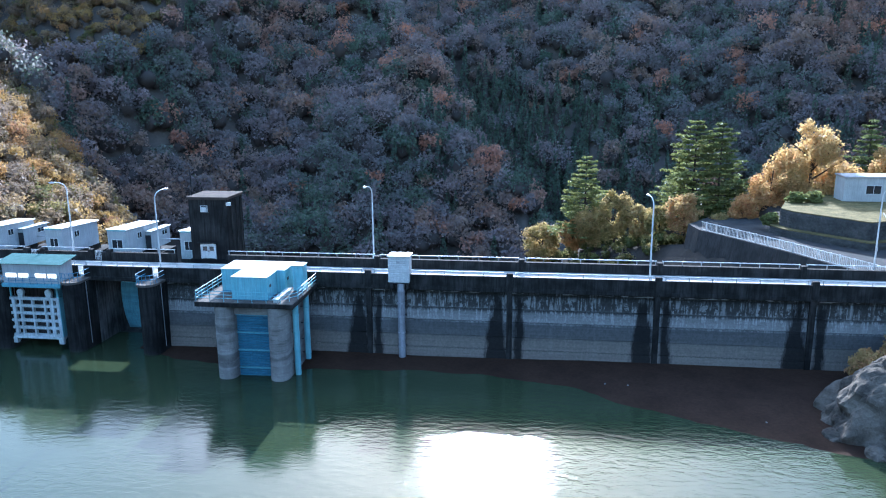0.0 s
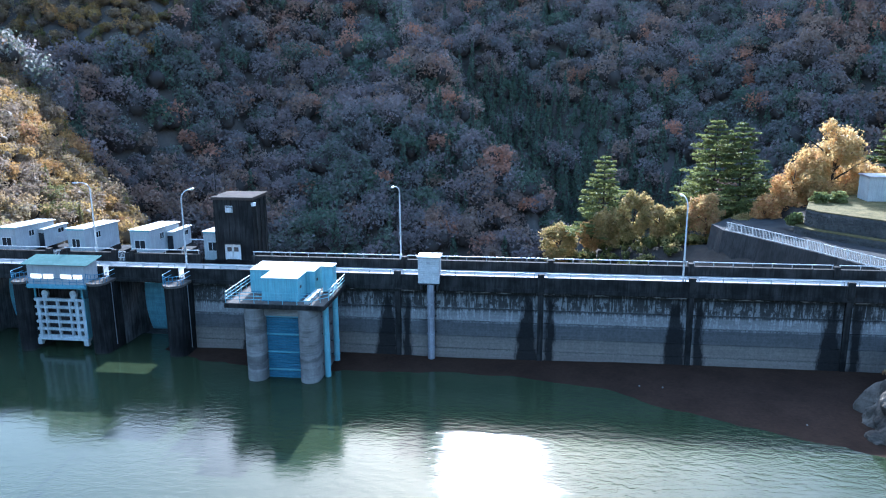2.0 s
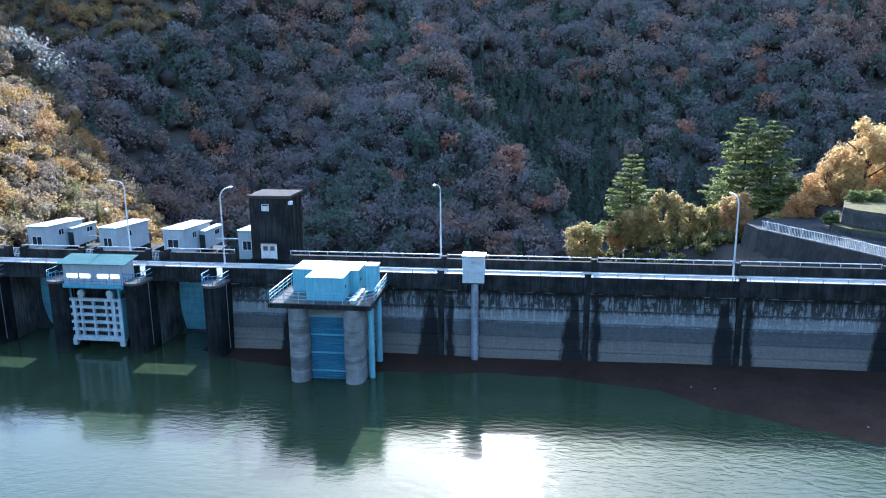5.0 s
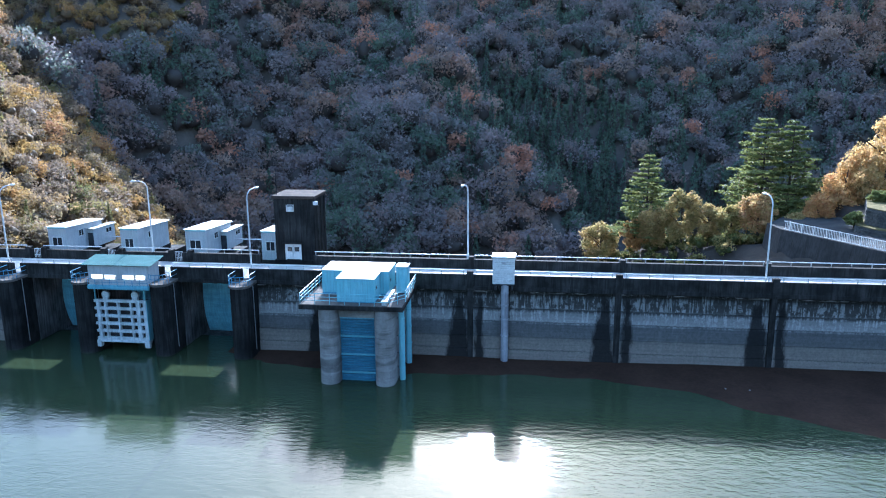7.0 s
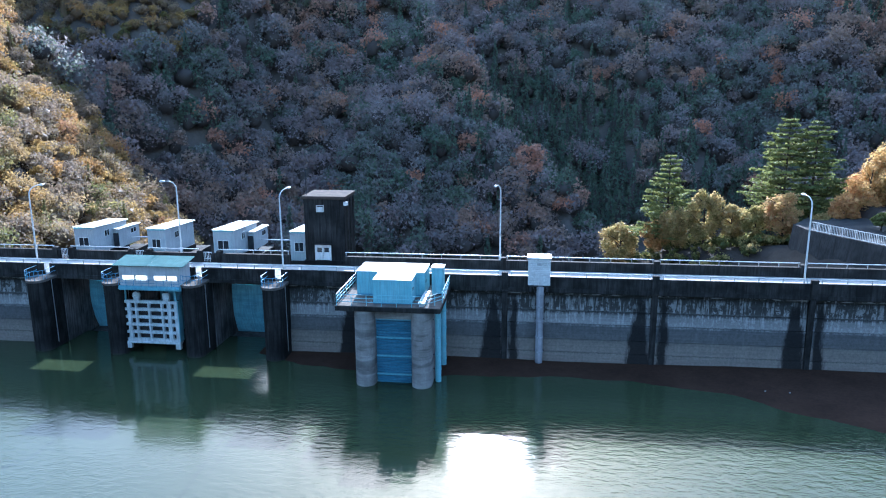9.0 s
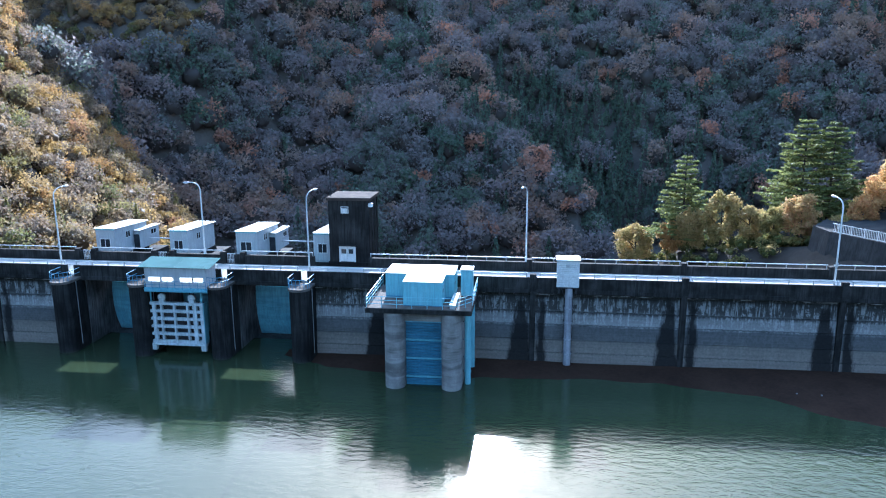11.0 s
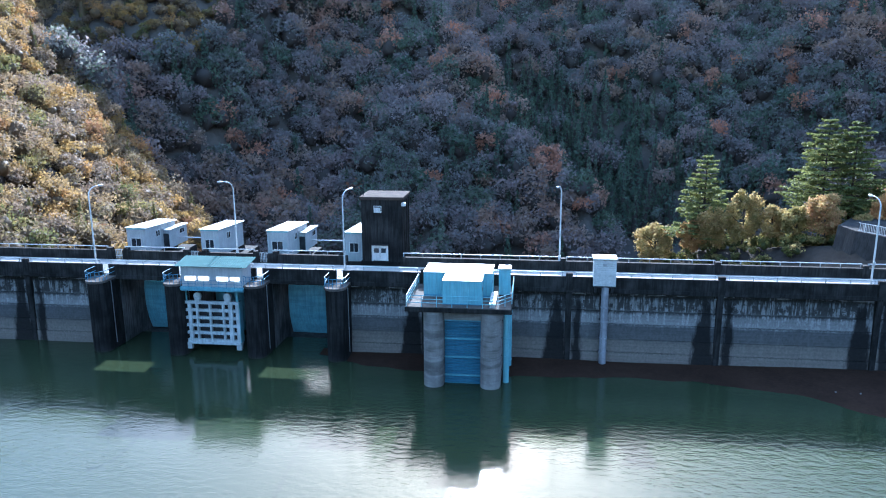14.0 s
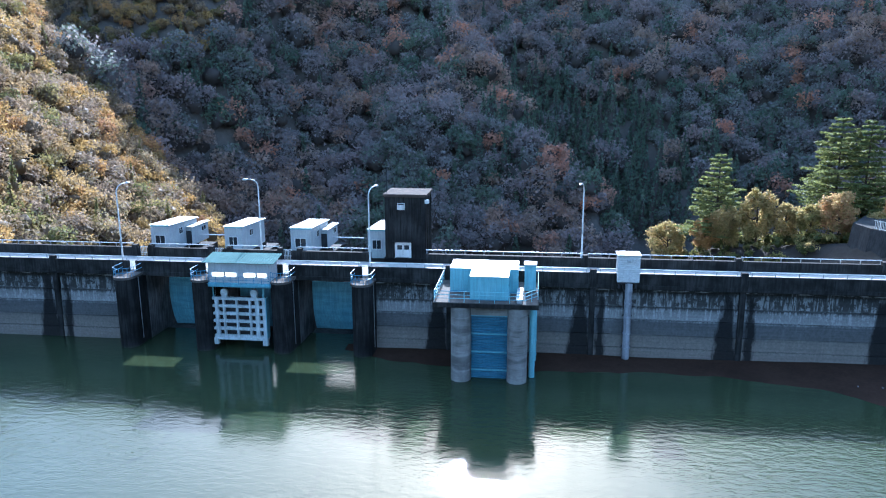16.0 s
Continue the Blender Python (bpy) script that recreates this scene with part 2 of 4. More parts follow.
frost.put(frost.out.inputs["Surface"], frost.add("ShaderNodeBsdfTranslucent", Color=frost.mix(frost.noise(frost.coord(), 3.0), (0.7, 0.72, 0.70), (0.9, 0.9, 0.88))).outputs[0])
FROSTED = frost.m
GLASS = glass("dark_window_glass")
SILT = soil("brown_silt", [(0.3, (0.030, 0.0175, 0.0115)), (0.7, (0.052, 0.031, 0.020))], 0.3, 0.3)
ROCK = soil("grey_rock", [(0.3, (0.05, 0.043, 0.036)), (0.6, (0.17, 0.145, 0.115))], 0.5, 1.0)
EARTH = forest_floor()
STONE_WALL = soil("dark_stone_wall", [(0.3, (0.05, 0.05, 0.048)), (0.7, (0.13, 0.125, 0.115))], 0.8, 0.8)
GRASS = soil("dry_grass", [(0.3, (0.09, 0.08, 0.03)), (0.7, (0.22, 0.17, 0.075))], 0.6, 0.6)
BARK = soil("bark", [(0.3, (0.05, 0.04, 0.03)), (0.7, (0.13, 0.11, 0.09))], 1.5, 0.8)
# paler than real leaves, so that the far woods look lifted by haze
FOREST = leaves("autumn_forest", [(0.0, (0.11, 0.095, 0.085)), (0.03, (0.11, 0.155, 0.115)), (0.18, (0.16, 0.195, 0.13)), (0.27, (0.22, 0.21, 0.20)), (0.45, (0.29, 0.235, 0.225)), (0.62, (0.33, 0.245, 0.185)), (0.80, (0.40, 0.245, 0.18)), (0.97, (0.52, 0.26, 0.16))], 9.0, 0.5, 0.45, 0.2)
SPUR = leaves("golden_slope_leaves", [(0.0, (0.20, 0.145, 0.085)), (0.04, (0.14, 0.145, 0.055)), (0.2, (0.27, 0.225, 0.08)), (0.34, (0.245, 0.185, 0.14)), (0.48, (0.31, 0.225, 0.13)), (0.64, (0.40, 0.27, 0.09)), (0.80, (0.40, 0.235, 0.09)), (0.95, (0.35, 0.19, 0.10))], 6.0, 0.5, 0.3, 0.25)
GOLD = leaves("golden_leaves", [(0.0, (0.10, 0.11, 0.035)), (0.1, (0.15, 0.16, 0.045)), (0.4, (0.34, 0.28, 0.10)), (0.75, (0.50, 0.35, 0.15)), (1.0, (0.50, 0.27, 0.13))], 2.0, 0.6, 0.5, 0.7)
ORANGE = leaves("orange_leaves", [(0.0, (0.48, 0.39, 0.15)), (0.55, (0.60, 0.40, 0.16)), (1.0, (0.56, 0.27, 0.11))], 2.5, 0.6, 0.5, 0.8)
NEEDLES = leaves("conifer_needles", [(0.0, (0.11, 0.13, 0.045)), (0.5, (0.18, 0.20, 0.065)), (1.0, (0.27, 0.27, 0.09))], 1.5, 0.5)

# ---- building helpers ----
def thing(name, at, label="", category="", group="", kind=""):
    ob = new(name)
    ob.location = at
    ob.empty_display_size = 0.3
    return tagged(ob, label, category, group, kind)


def root_of(ob):
    while ob.parent:
        ob = ob.parent
    return ob


def part(name, bm, material, parent=None, label="", smooth=False):
    """Links a bmesh, drawn in world places, as one mesh object; under parent if there is one."""
    me = bpy.data.meshes.new(name)
    if parent:
        bmesh.ops.translate(bm, vec=-root_of(parent).location, verts=bm.verts)
    bmesh.ops.recalc_face_normals(bm, faces=bm.faces)
    bm.to_mesh(me)
    bm.free()
    if smooth:
        me.shade_smooth()
    me.materials.append(material)
    ob = new(name, me)
    ob.parent = parent
    return tagged(ob, label)


def again(ob, parent, at):
    """Another piece on the same mesh."""
    o = new(ob.name.split(".")[0], ob.data)
    o.parent = parent
    o.location = at
    return o


def box(bm, x0, x1, y0, y1, z0, z1, bevel=0.0):
    r = bmesh.ops.create_cube(bm, size=1.0, matrix=Matrix.Translation(((x0 + x1) / 2, (y0 + y1) / 2, (z0 + z1) / 2)) @ Matrix.Diagonal((x1 - x0, y1 - y0, z1 - z0, 1)))
    if bevel:
        edges = list({e for v in r["verts"] for e in v.link_edges})
        bmesh.ops.bevel(bm, geom=edges, offset=bevel, segments=1, affect="EDGES")
    return bm


def boxes(*rows, bevel=0.0):
    bm = bmesh.new()
    for r in rows:
        box(bm, *r, bevel=bevel)
    return bm


def tube(bm, points, r, sides=8, r1=None):
    """A round bar along points."""
    rings = []
    n = len(points)
    for i, p in enumerate(points):
        p = Vector(p)
        d = (Vector(points[min(i + 1, n - 1)]) - Vector(points[max(i - 1, 0)])).normalized()
        a = d.orthogonal().normalized() if abs(d.z) < 0.99 else Vector((1, 0, 0))
        b = d.cross(a).normalized()
        a = b.cross(d)
        rad = r if r1 is None else r + (r1 - r) * i / (n - 1)
        rings.append([bm.verts.new(p + (a * math.cos(k * math.tau / sides) + b * math.sin(k * math.tau / sides)) * rad) for k in range(sides)])
    for u, w in zip(rings, rings[1:]):
        # pick the turn that keeps the bar from twisting
        best = min(range(sides), key=lambda s: sum((u[k].co - w[(k + s) % sides].co).length for k in range(sides)))
        for k in range(sides):
            bm.faces.new((u[k], u[(k + 1) % sides], w[(k + 1 + best) % sides], w[(k + best) % sides]))
    bm.faces.new(rings[0])
    bm.faces.new(rings[-1][::-1])
    return bm


def tubes(*bars, sides=8):
    bm = bmesh.new()
    for pts, r in bars:
        tube(bm, pts, r, sides)
    return bm


def prism(bm, outline, z0, z1):
    """An upright solid over an outline of (x, y)."""
    lo = [bm.verts.new((x, y, z0)) for x, y in outline]
    hi = [bm.verts.new((x, y, z1)) for x, y in outline]
    bm.faces.new(lo[::-1])
    bm.faces.new(hi)
    for i in range(len(lo)):
        j = (i + 1) % len(lo)
        bm.faces.new((lo[i], lo[j], hi[j], hi[i]))
    return bm


def corrugated(x0, x1, y0, y1, z0, z1, pitch=0.25, depth=0.05, thick=0.03):
    """A corrugated sheet whose ribs run along y; z0 at y0, z1 at y1."""
    bm = bmesh.new()
    n = max(2, int((x1 - x0) / pitch) * 2)
    rows = []
    for side in (0, 1):
        for y, z in ((y0, z0), (y1, z1)):
            rows.append([bm.verts.new((x0 + (x1 - x0) * i / n, y, z + (depth if i % 2 else 0) - side * thick)) for i in range(n + 1)])
    for i in range(n):
        bm.faces.new((rows[0][i], rows[0][i + 1], rows[1][i + 1], rows[1][i]))
        bm.faces.new((rows[2][i + 1], rows[2][i], rows[3][i], rows[3][i + 1]))
        bm.faces.new((rows[0][i], rows[2][i], rows[2][i + 1], rows[0][i + 1]))
        bm.faces.new((rows[1][i + 1], rows[3][i + 1], rows[3][i], rows[1][i]))
    for i in (0, n):
        bm.faces.new((rows[0][i], rows[1][i], rows[3][i], rows[2][i]))
    return bm


def mesh_from_arrays(name, verts, faces, material, tone=None):
    me = bpy.data.meshes.new(name)
    nv, nf, k = len(verts), len(faces), faces.shape[1]
    me.vertices.add(nv)
    me.vertices.foreach_set("co", verts.astype(np.float32).ravel())
    me.loops.add(nf * k)
    me.loops.foreach_set("vertex_index", faces.astype(np.int32).ravel())
    me.polygons.add(nf)
    me.polygons.foreach_set("loop_start", np.arange(0, nf * k, k, dtype=np.int32))
    me.update(calc_edges=True)
    if tone is not None:
        me.attributes.new("tone", "FLOAT", "POINT").data.foreach_set("value", tone.astype(np.float32))
    me.materials.append(material)
    return me


# ---- the ground ----
def smooth(a, b, x):
    t = np.clip((x - a) / (b - a), 0, 1)
    return t * t * (3 - 2 * t)


def bumps(x, y, size, seed):
    """Soft random relief from crossed waves."""
    rng = np.random.default_rng(seed)
    out = np.zeros_like(x)
    for k in range(9):
        a, p, f = rng.uniform(0, math.tau), rng.uniform(0, math.tau), rng.uniform(0.6, 1.8) / size
        out = out + np.sin((x * math.cos(a) + y * math.sin(a)) * f * math.tau + p)
    return out / 3


FENCE_A, FENCE_B = (36.3, 85.4), (22.9, 108.5)


def ground_height(x, y):
    x, y = np.asarray(x, float), np.asarray(y, float)
    valley = np.where(y > 79, -46.0, -15.0)
    # a wooded rib comes down to the river; past its edge a gully cuts back into the mountain
    edge = x - np.interp(y, [200, 245, 254, 282, 300, 320, 400], [10, -8, -20, -34, -48, -62, -110])
    shift = np.interp(x, [-260, -146, -120, -100, -85, 60, 150, 260], [-90, -54, -20, -3, 5, 5, -12, -70])
    shift = shift + np.interp(edge, [0, 6, 20, 50, 95, 140, 260], [0, 12, 48, 48, 32, 25, 10])
    far = -12 + (0.77 + 0.25 * smooth(-115, -150, x)) * (y - 250 - shift) + 5 * bumps(x, y, 70, 1) + 2.5 * bumps(x, y, 25, 2)
    ridge = np.interp(x, [-420, -200, -120, -60, 60, 200], [215, 212, 216, 230, 246, 236]) + 5 * np.sin(x * 0.03 + 1) + 3 * bumps(x, y, 60, 3)
    # the saddle behind the left bank lets the sun reach it
    low_top = np.interp(x, [-260, -115, -85, -40], [62, 62, 108, 320])
    far = np.where(far > low_top, low_top - 0.1 * np.minimum(far - low_top, 60), far)
    far = np.maximum(far, -12 + 0.9 * (y - 350) - np.maximum(0, x + 60) * 3)
    far = np.where(far > ridge, ridge - 0.35 * (far - ridge), far)
    crest = (y - 177.5 + 0.66 * (x + 111.7)) / 1.2
    spur = -78.0 - 0.847 * x - 0.153 * y - 1.5 * np.maximum(crest, 0) + 1.5 * bumps(x, y, 22, 4)
    spur = np.minimum(spur, 1.1 * (y - 88) - 1.5 + 1.2 * bumps(x, y, 16, 7))
    spur = np.where(spur > 75, 75 + 0.3 * (spur - 75), spur)
    d = -(x - FENCE_A[0]) * 0.863 - (y - FENCE_A[1]) * 0.505
    right = -1.6 - 2.6 * smooth(-1.5, 3.0, d) - 0.75 * np.maximum(d - 1, 0) - 0.27 * np.maximum(y - 108, 0) - 1.1 * np.maximum(y - 139, 0) + 0.55 * np.maximum(x - 50, 0) * smooth(96, 112, y)
    right = np.where(y < 84, np.where(x > 38, -0.1 + 0.5 * np.maximum(x - 46, 0), -15.0), right)
    terrace = smooth(105, 106.5, y) * smooth(33, 34.5, x) * (y < 124)
    right = right * (1 - terrace) + terrace * np.maximum(right, 1.5)
    near = np.maximum(-8.6 + 0.7 * (x - 34 - 0.25 * (57 - y)), -8.0 + 0.9 * (-104 - x)) + 1.2 * bumps(x, y, 18, 6)
    back = -12 + 0.6 * (-180 - y)
    low = np.maximum(near, back)
    h = np.maximum(valley, far)
    h = np.maximum(h, np.where(y > 86, spur, -46))
    h = np.maximum(h, np.where(y > 79, right, -46))
    h = np.where(y <= 79, np.maximum(np.where(x > 38, right, -15.0), np.minimum(low, 90) * (1 - smooth(66, 76, y)) - 15 * smooth(66, 76, y)), h)
    return np.where((y > 70) & (y < 87) & (x < 37), np.minimum(h, -1.5), h)


def ground_sheet():
    xs = np.concatenate([np.arange(-1500, -300, 80), np.arange(-300, -170, 10), np.arange(-170, 90, 2.5), np.arange(90, 300, 10), np.arange(300, 1501, 80)])
    ys = np.concatenate([np.arange(-900, -200, 60), np.arange(-200, 40, 12), np.arange(40, 200, 2.5), np.arange(200, 420, 5), np.arange(420, 700, 14), np.arange(700, 1601, 60)])
    gx, gy = np.meshgrid(xs, ys)
    gz = ground_height(gx, gy)
    v = np.stack([gx.ravel(), gy.ravel(), gz.ravel()], 1)
    i, j = np.meshgrid(np.arange(len(xs) - 1), np.arange(len(ys) - 1))
    a = (j * len(xs) + i).ravel()
    f = np.stack([a, a + 1, a + 1 + len(xs), a + len(xs)], 1)
    me = mesh_from_arrays("ground", v, f, EARTH)
    me.shade_smooth()
    return tagged(new("ground", me), "steep wooded valley sides with dark leaf-covered soil", "ground", kind="structure")


ground_sheet()
WATER_Z = -8.2
bm = bmesh.new()
prism(bm, [(-420, -420), (320, -420), (320, 80.0), (-420, 80.0)], WATER_Z - 0.4, WATER_Z)
tagged(part("water", bm, WATER), "green silty reservoir water with small ripples", "water", kind="structure")


def silt_bank():
    """A bar of silt along the foot of the dam, its edge curving out towards the rock."""
    bm = bmesh.new()
    rows = []
    for i in range(150):
        x = -45 + i * 0.65
        edge = float(np.interp(x, [-45, -39, -34, -22, -13.5, -6, 3, 12.6, 21, 27.4, 36, 52], [75, 72.4, 71.4, 70.6, 71.9, 72.0, 69.4, 63.7, 59.9, 57.3, 53.5, 48]))
        row = []
        for k in range(15):
            t = k / 14
            y = edge - 2.5 + (76.6 - edge + 2.5) * t
            z = -8.2 + 0.055 * (y - edge) + 0.02 * noise.noise((x * 0.8, y * 0.8, 0)) + 0.05 * noise.noise((x * 0.2, y * 0.2, 3))
            row.append(bm.verts.new((x, y, min(z, -7.8))))
        rows.append(row)
    for a, b in zip(rows, rows[1:]):
        for k in range(14):
            bm.faces.new((a[k], b[k], b[k + 1], a[k + 1]))
    ob = part("silt_bank", bm, SILT, smooth=True)
    return tagged(ob, "wet brown silt bar along the foot of the dam", "ground", kind="structure")


silt_bank()

# ---- the dam ----
FACE, BACK, LEFT, RIGHT = 76.2, 82.6, -112.0, 38.0
PIERS = [-69.4, -60.45, -51.55, -42.6]
JOINTS = [x for x in (-3.05 + 15.2 * k for k in range(-8, 3)) if not (-74 < x < -40)]
dam = tagged(new("dam_wall"), "grey concrete gravity dam with black algae streaks", "dam", kind="structure")
bm = boxes((LEFT, PIERS[0], FACE, BACK, -20, -0.1), (PIERS[3], RIGHT, FACE, BACK, -20, -0.1))
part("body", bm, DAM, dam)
bm = boxes((PIERS[0], PIERS[3], 77.0, 92.0, -20, -8.45))
part("spillway_sill", bm, BAY_CONCRETE, dam)
LIFTS = [-8.4, -6.95, -5.55, -3.9, -2.5, -0.92, -0.2]
edges = sorted(JOINTS + [LEFT, PIERS[0] - 0.9, PIERS[3] + 0.9, RIGHT])
for x0, x1 in zip(edges, edges[1:]):
    if PIERS[0] - 1 < (x0 + x1) / 2 < PIERS[3] + 1:
        continue
    for k, (z0, z1) in enumerate(zip(LIFTS, LIFTS[1:])):
        proud = (0.46, 0.38, 0.30, 0.21, 0.12, 0.17)[k] + random.uniform(-0.01, 0.01)
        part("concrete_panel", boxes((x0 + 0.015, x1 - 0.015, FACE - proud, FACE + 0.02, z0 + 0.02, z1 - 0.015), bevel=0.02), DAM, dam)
for x in JOINTS:
    part("pilaster", boxes((x - 0.3, x + 0.3, FACE - 0.58, FACE - 0.05, -8.4, 0.0), bevel=0.03), OLD_CONCRETE, dam)

road = part("road", boxes((LEFT, RIGHT + 30, 75.85, 82.1, -0.1, 0.1)), ROAD)
tagged(road, "pale sunlit concrete crest road", "road", kind="structure")


def parapet(name, y0, y1, gaps, label, low):
    wall = tagged(new(name), label, "parapet", kind="structure")
    xs = [LEFT] + [g for pair in gaps for g in pair] + [RIGHT + 1]
    for a, b in zip(xs[::2], xs[1::2]):
        part("wall", boxes((a, b, y0, y1, low, 1.18), (a, b, y0 - 0.06, y1, low, -0.05), bevel=0.02), OLD_CONCRETE, wall)
    return wall


pier_gaps = [(x - 0.36, x + 0.36) for x in PIERS]
parapet("front_parapet", 75.6, 75.85, pier_gaps, "dark weathered concrete parapet on the water side", -0.5)
parapet("rear_parapet", 82.1, 82.6, [(p - 1.2, p - 0.1) for p in (-71.0, -61.4, -52.9)] + [(-43.4, -37.0)], "dark weathered concrete parapet on the downstream side", -0.06)


def handrail(name, y, stretches, label):
    """Steel rails on short posts over a parapet, stopped at the concrete posts."""
    rail = thing(name, (0, y, 1.08), label, "railing")
    post = None
    for a, b in stretches:
        part("rail", tubes((((a, y, 1.6), (b, y, 1.6)), 0.055), sides=10), WHITE_PAINT, rail)
        n = max(1, round((b - a) / 2.2))
        for i in range(n + 1):
            x = a + 0.1 + (b - a - 0.2) * i / n
            if post is None:
                post = part("post", boxes((x - 0.04, x + 0.04, y - 0.035, y + 0.035, 1.07, 1.57)), STEEL, rail)
                first = x
            else:
                again(post, rail, (x - first, 0, 0))
    return rail


def stops(cuts, half):
    xs = [LEFT] + sorted(cuts) + [RIGHT]
    return [(a + half, b - half) for a, b in zip(xs, xs[1:]) if b - a > 1.5]


ALL_JOINTS = [-3.05 + 15.2 * k for k in range(-7, 3) if not (-74 < -3.05 + 15.2 * k < -40)]
handrail("front_handrail", 75.72, stops(ALL_JOINTS + PIERS + [-14.8], 0.6), "bright steel handrail along the crest road")
handrail("rear_handrail", 82.47, [(LEFT, -73), (-70.9, -63.3), (-61.0, -54.6), (-52.2, -43.6), (-36.9, -19), (-18.4, -2.3), (-1.7, 12.9), (13.5, 28.0), (28.6, 37.0)], "bright steel handrail along the downstream edge")
for x in ALL_JOINTS:
    p = part("concrete_post", boxes((x - 0.35, x + 0.35, 75.5, 75.95, -0.3, 1.55), bevel=0.03), OLD_CONCRETE)
    tagged(p, "dark weathered concrete post of the parapet", "post", "parapet posts")
for x in (-18.7, -2.0, 13.2, 28.3, -70.6, -72.7, -60.7, -63.0, -52.0, -54.4):
    p = part("concrete_post", boxes((x - 0.3, x + 0.3, 82.0, 82.7, 0.1, 1.5), bevel=0.03), OLD_CONCRETE)
    tagged(p, "dark weathered concrete post of the parapet", "post", "parapet posts")


def low_gate(x, y, label, width=1.0):
    g = thing("small_gate", (x, y, 0.1), label, "gate", "small white gates")
    part("top_bar", boxes((x - width / 2, x + width / 2, y - 0.03, y + 0.03, 1.2, 1.26)), WHITE_PAINT, g)
    part("bottom_bar", boxes((x - width / 2, x + width / 2, y - 0.03, y + 0.03, 0.45, 0.51)), WHITE_PAINT, g)
    for k in range(6):
        u = x - width / 2 + 0.04 + k * (width - 0.08) / 5
        part("bar", boxes((u - 0.025, u + 0.025, y - 0.025, y + 0.025, 0.1, 1.25)), WHITE_PAINT, g)


for x in PIERS:
    low_gate(x, 75.75, "low white barred gate to a pier balcony", 0.7)
for p in (-71.0, -61.4, -52.9):
    low_gate(p - 0.65, 82.47, "low white barred gate to a hoist cabin")


def pier(x):
    """A spillway pier with a round nose and a small balcony on it."""
    ob = thing("pier", (x, 74, -15), "tall black-stained concrete spillway pier with rounded nose", "pier", "spillway piers")
    ring = [(x + 1.08 * math.cos(a), 73.85 + 1.08 * math.sin(a)) for a in [math.pi + k * math.pi / 14 for k in range(15)]]
    bm = prism(bmesh.new(), ring + [(x + 1.08, 83.0), (x - 1.08, 83.0)], -15, -0.1)
    prism(bm, [(x - 1.08, 83.0), (x + 1.08, 83.0), (x + 1.08, 96.0), (x - 1.08, 96.0)], -15, -1.1)
    part("shaft", bm, PIER_CONCRETE, ob)
    slab = [(x + 1.2 * math.cos(a), 73.85 + 1.2 * math.sin(a)) for a in [math.pi + k * math.pi / 14 for k in range(15)]]
    part("balcony_slab", prism(bmesh.new(), slab + [(x + 1.2, 75.55), (x - 1.2, 75.55)], -0.34, -0.08), DECK, ob)
    for z in (0.45, 0.95):
        pts = [(x - 1.12, 75.5, z)] + [(x + 1.12 * math.cos(a), 73.85 + 1.12 * math.sin(a), z) for a in [math.pi + k * math.pi / 16 for k in range(17)]] + [(x + 1.12, 75.5, z)]
        part("rail", tubes((pts, 0.035), sides=6), RAIL_BLUE, ob)
    for k in range(9):
        a = math.pi + k * math.pi / 8
        u, w = x + 1.12 * math.cos(a), 73.85 + 1.12 * math.sin(a)
        part("post", tubes((((u, w, -0.1), (u, w, 0.95)), 0.03), sides=6), RAIL_BLUE, ob)
    part("conduit", tubes((((x + 1.12, 74.6, -0.3), (x + 1.12, 74.6, -7.6)), 0.04), sides=6), STEEL, ob)
    return ob


for x in PIERS:
    pier(x)


def radial_gate(x):
    ob = thing("spillway_gate", (x, 80.6, -8.2), "light blue steel radial spillway gate with water stains", "gate", "spillway gates")
    w, r = 3.28, 9.0
    bm = bmesh.new()
    rows = []
    for k in range(13):
        a = -0.56 + 0.75 * k / 12
        y, z = 90.2 - r * math.cos(a), -4.0 + r * math.sin(a)
        rows.append([bm.verts.new((x + s * w, y + o, z)) for s in (-1, 1) for o in (0, 0.12)])
    for a, b in zip(rows, rows[1:]):
        bm.faces.new((a[0], a[2], b[2], b[0]))
        bm.faces.new((a[1], b[1], b[3], a[3]))
        bm.faces.new((a[0], b[0], b[1], a[1]))
        bm.faces.new((a[2], a[3], b[3], b[2]))
    part("skin_plate", bm, GATE_BLUE, ob)
    y = 90.2 - r * math.cos(0.53)
    part("bottom_seal", boxes((x - w, x + w, y - 0.1, y + 0.4, -8.9, -8.4)), DARK_STEEL, ob)
    for s in (-1.1, 1.1):
        pts = [(x + s, 90.18 - r * math.cos(a), -4.0 + r * math.sin(a)) for a in [-0.52 + 0.058 * k for k in range(12)]]
        part("weld_strip", tubes((pts, 0.03), sides=4), GATE_BLUE, ob)


for a, b in zip(PIERS, PIERS[1:]):
    radial_gate((a + b) / 2)
    p = part("bay_wall", boxes((a + 1.08, a + 1.15, 76.4, 84, -8.4, -0.35)), BAY_CONCRETE)
    tagged(p, "stained grey concrete side wall of a spillway bay", "wall", kind="structure")
    p = part("bay_wall", boxes((b - 1.15, b - 1.08, 76.4, 84, -8.4, -0.35)), BAY_CONCRETE)
    tagged(p, "stained grey concrete side wall of a spillway bay", "wall", kind="structure")


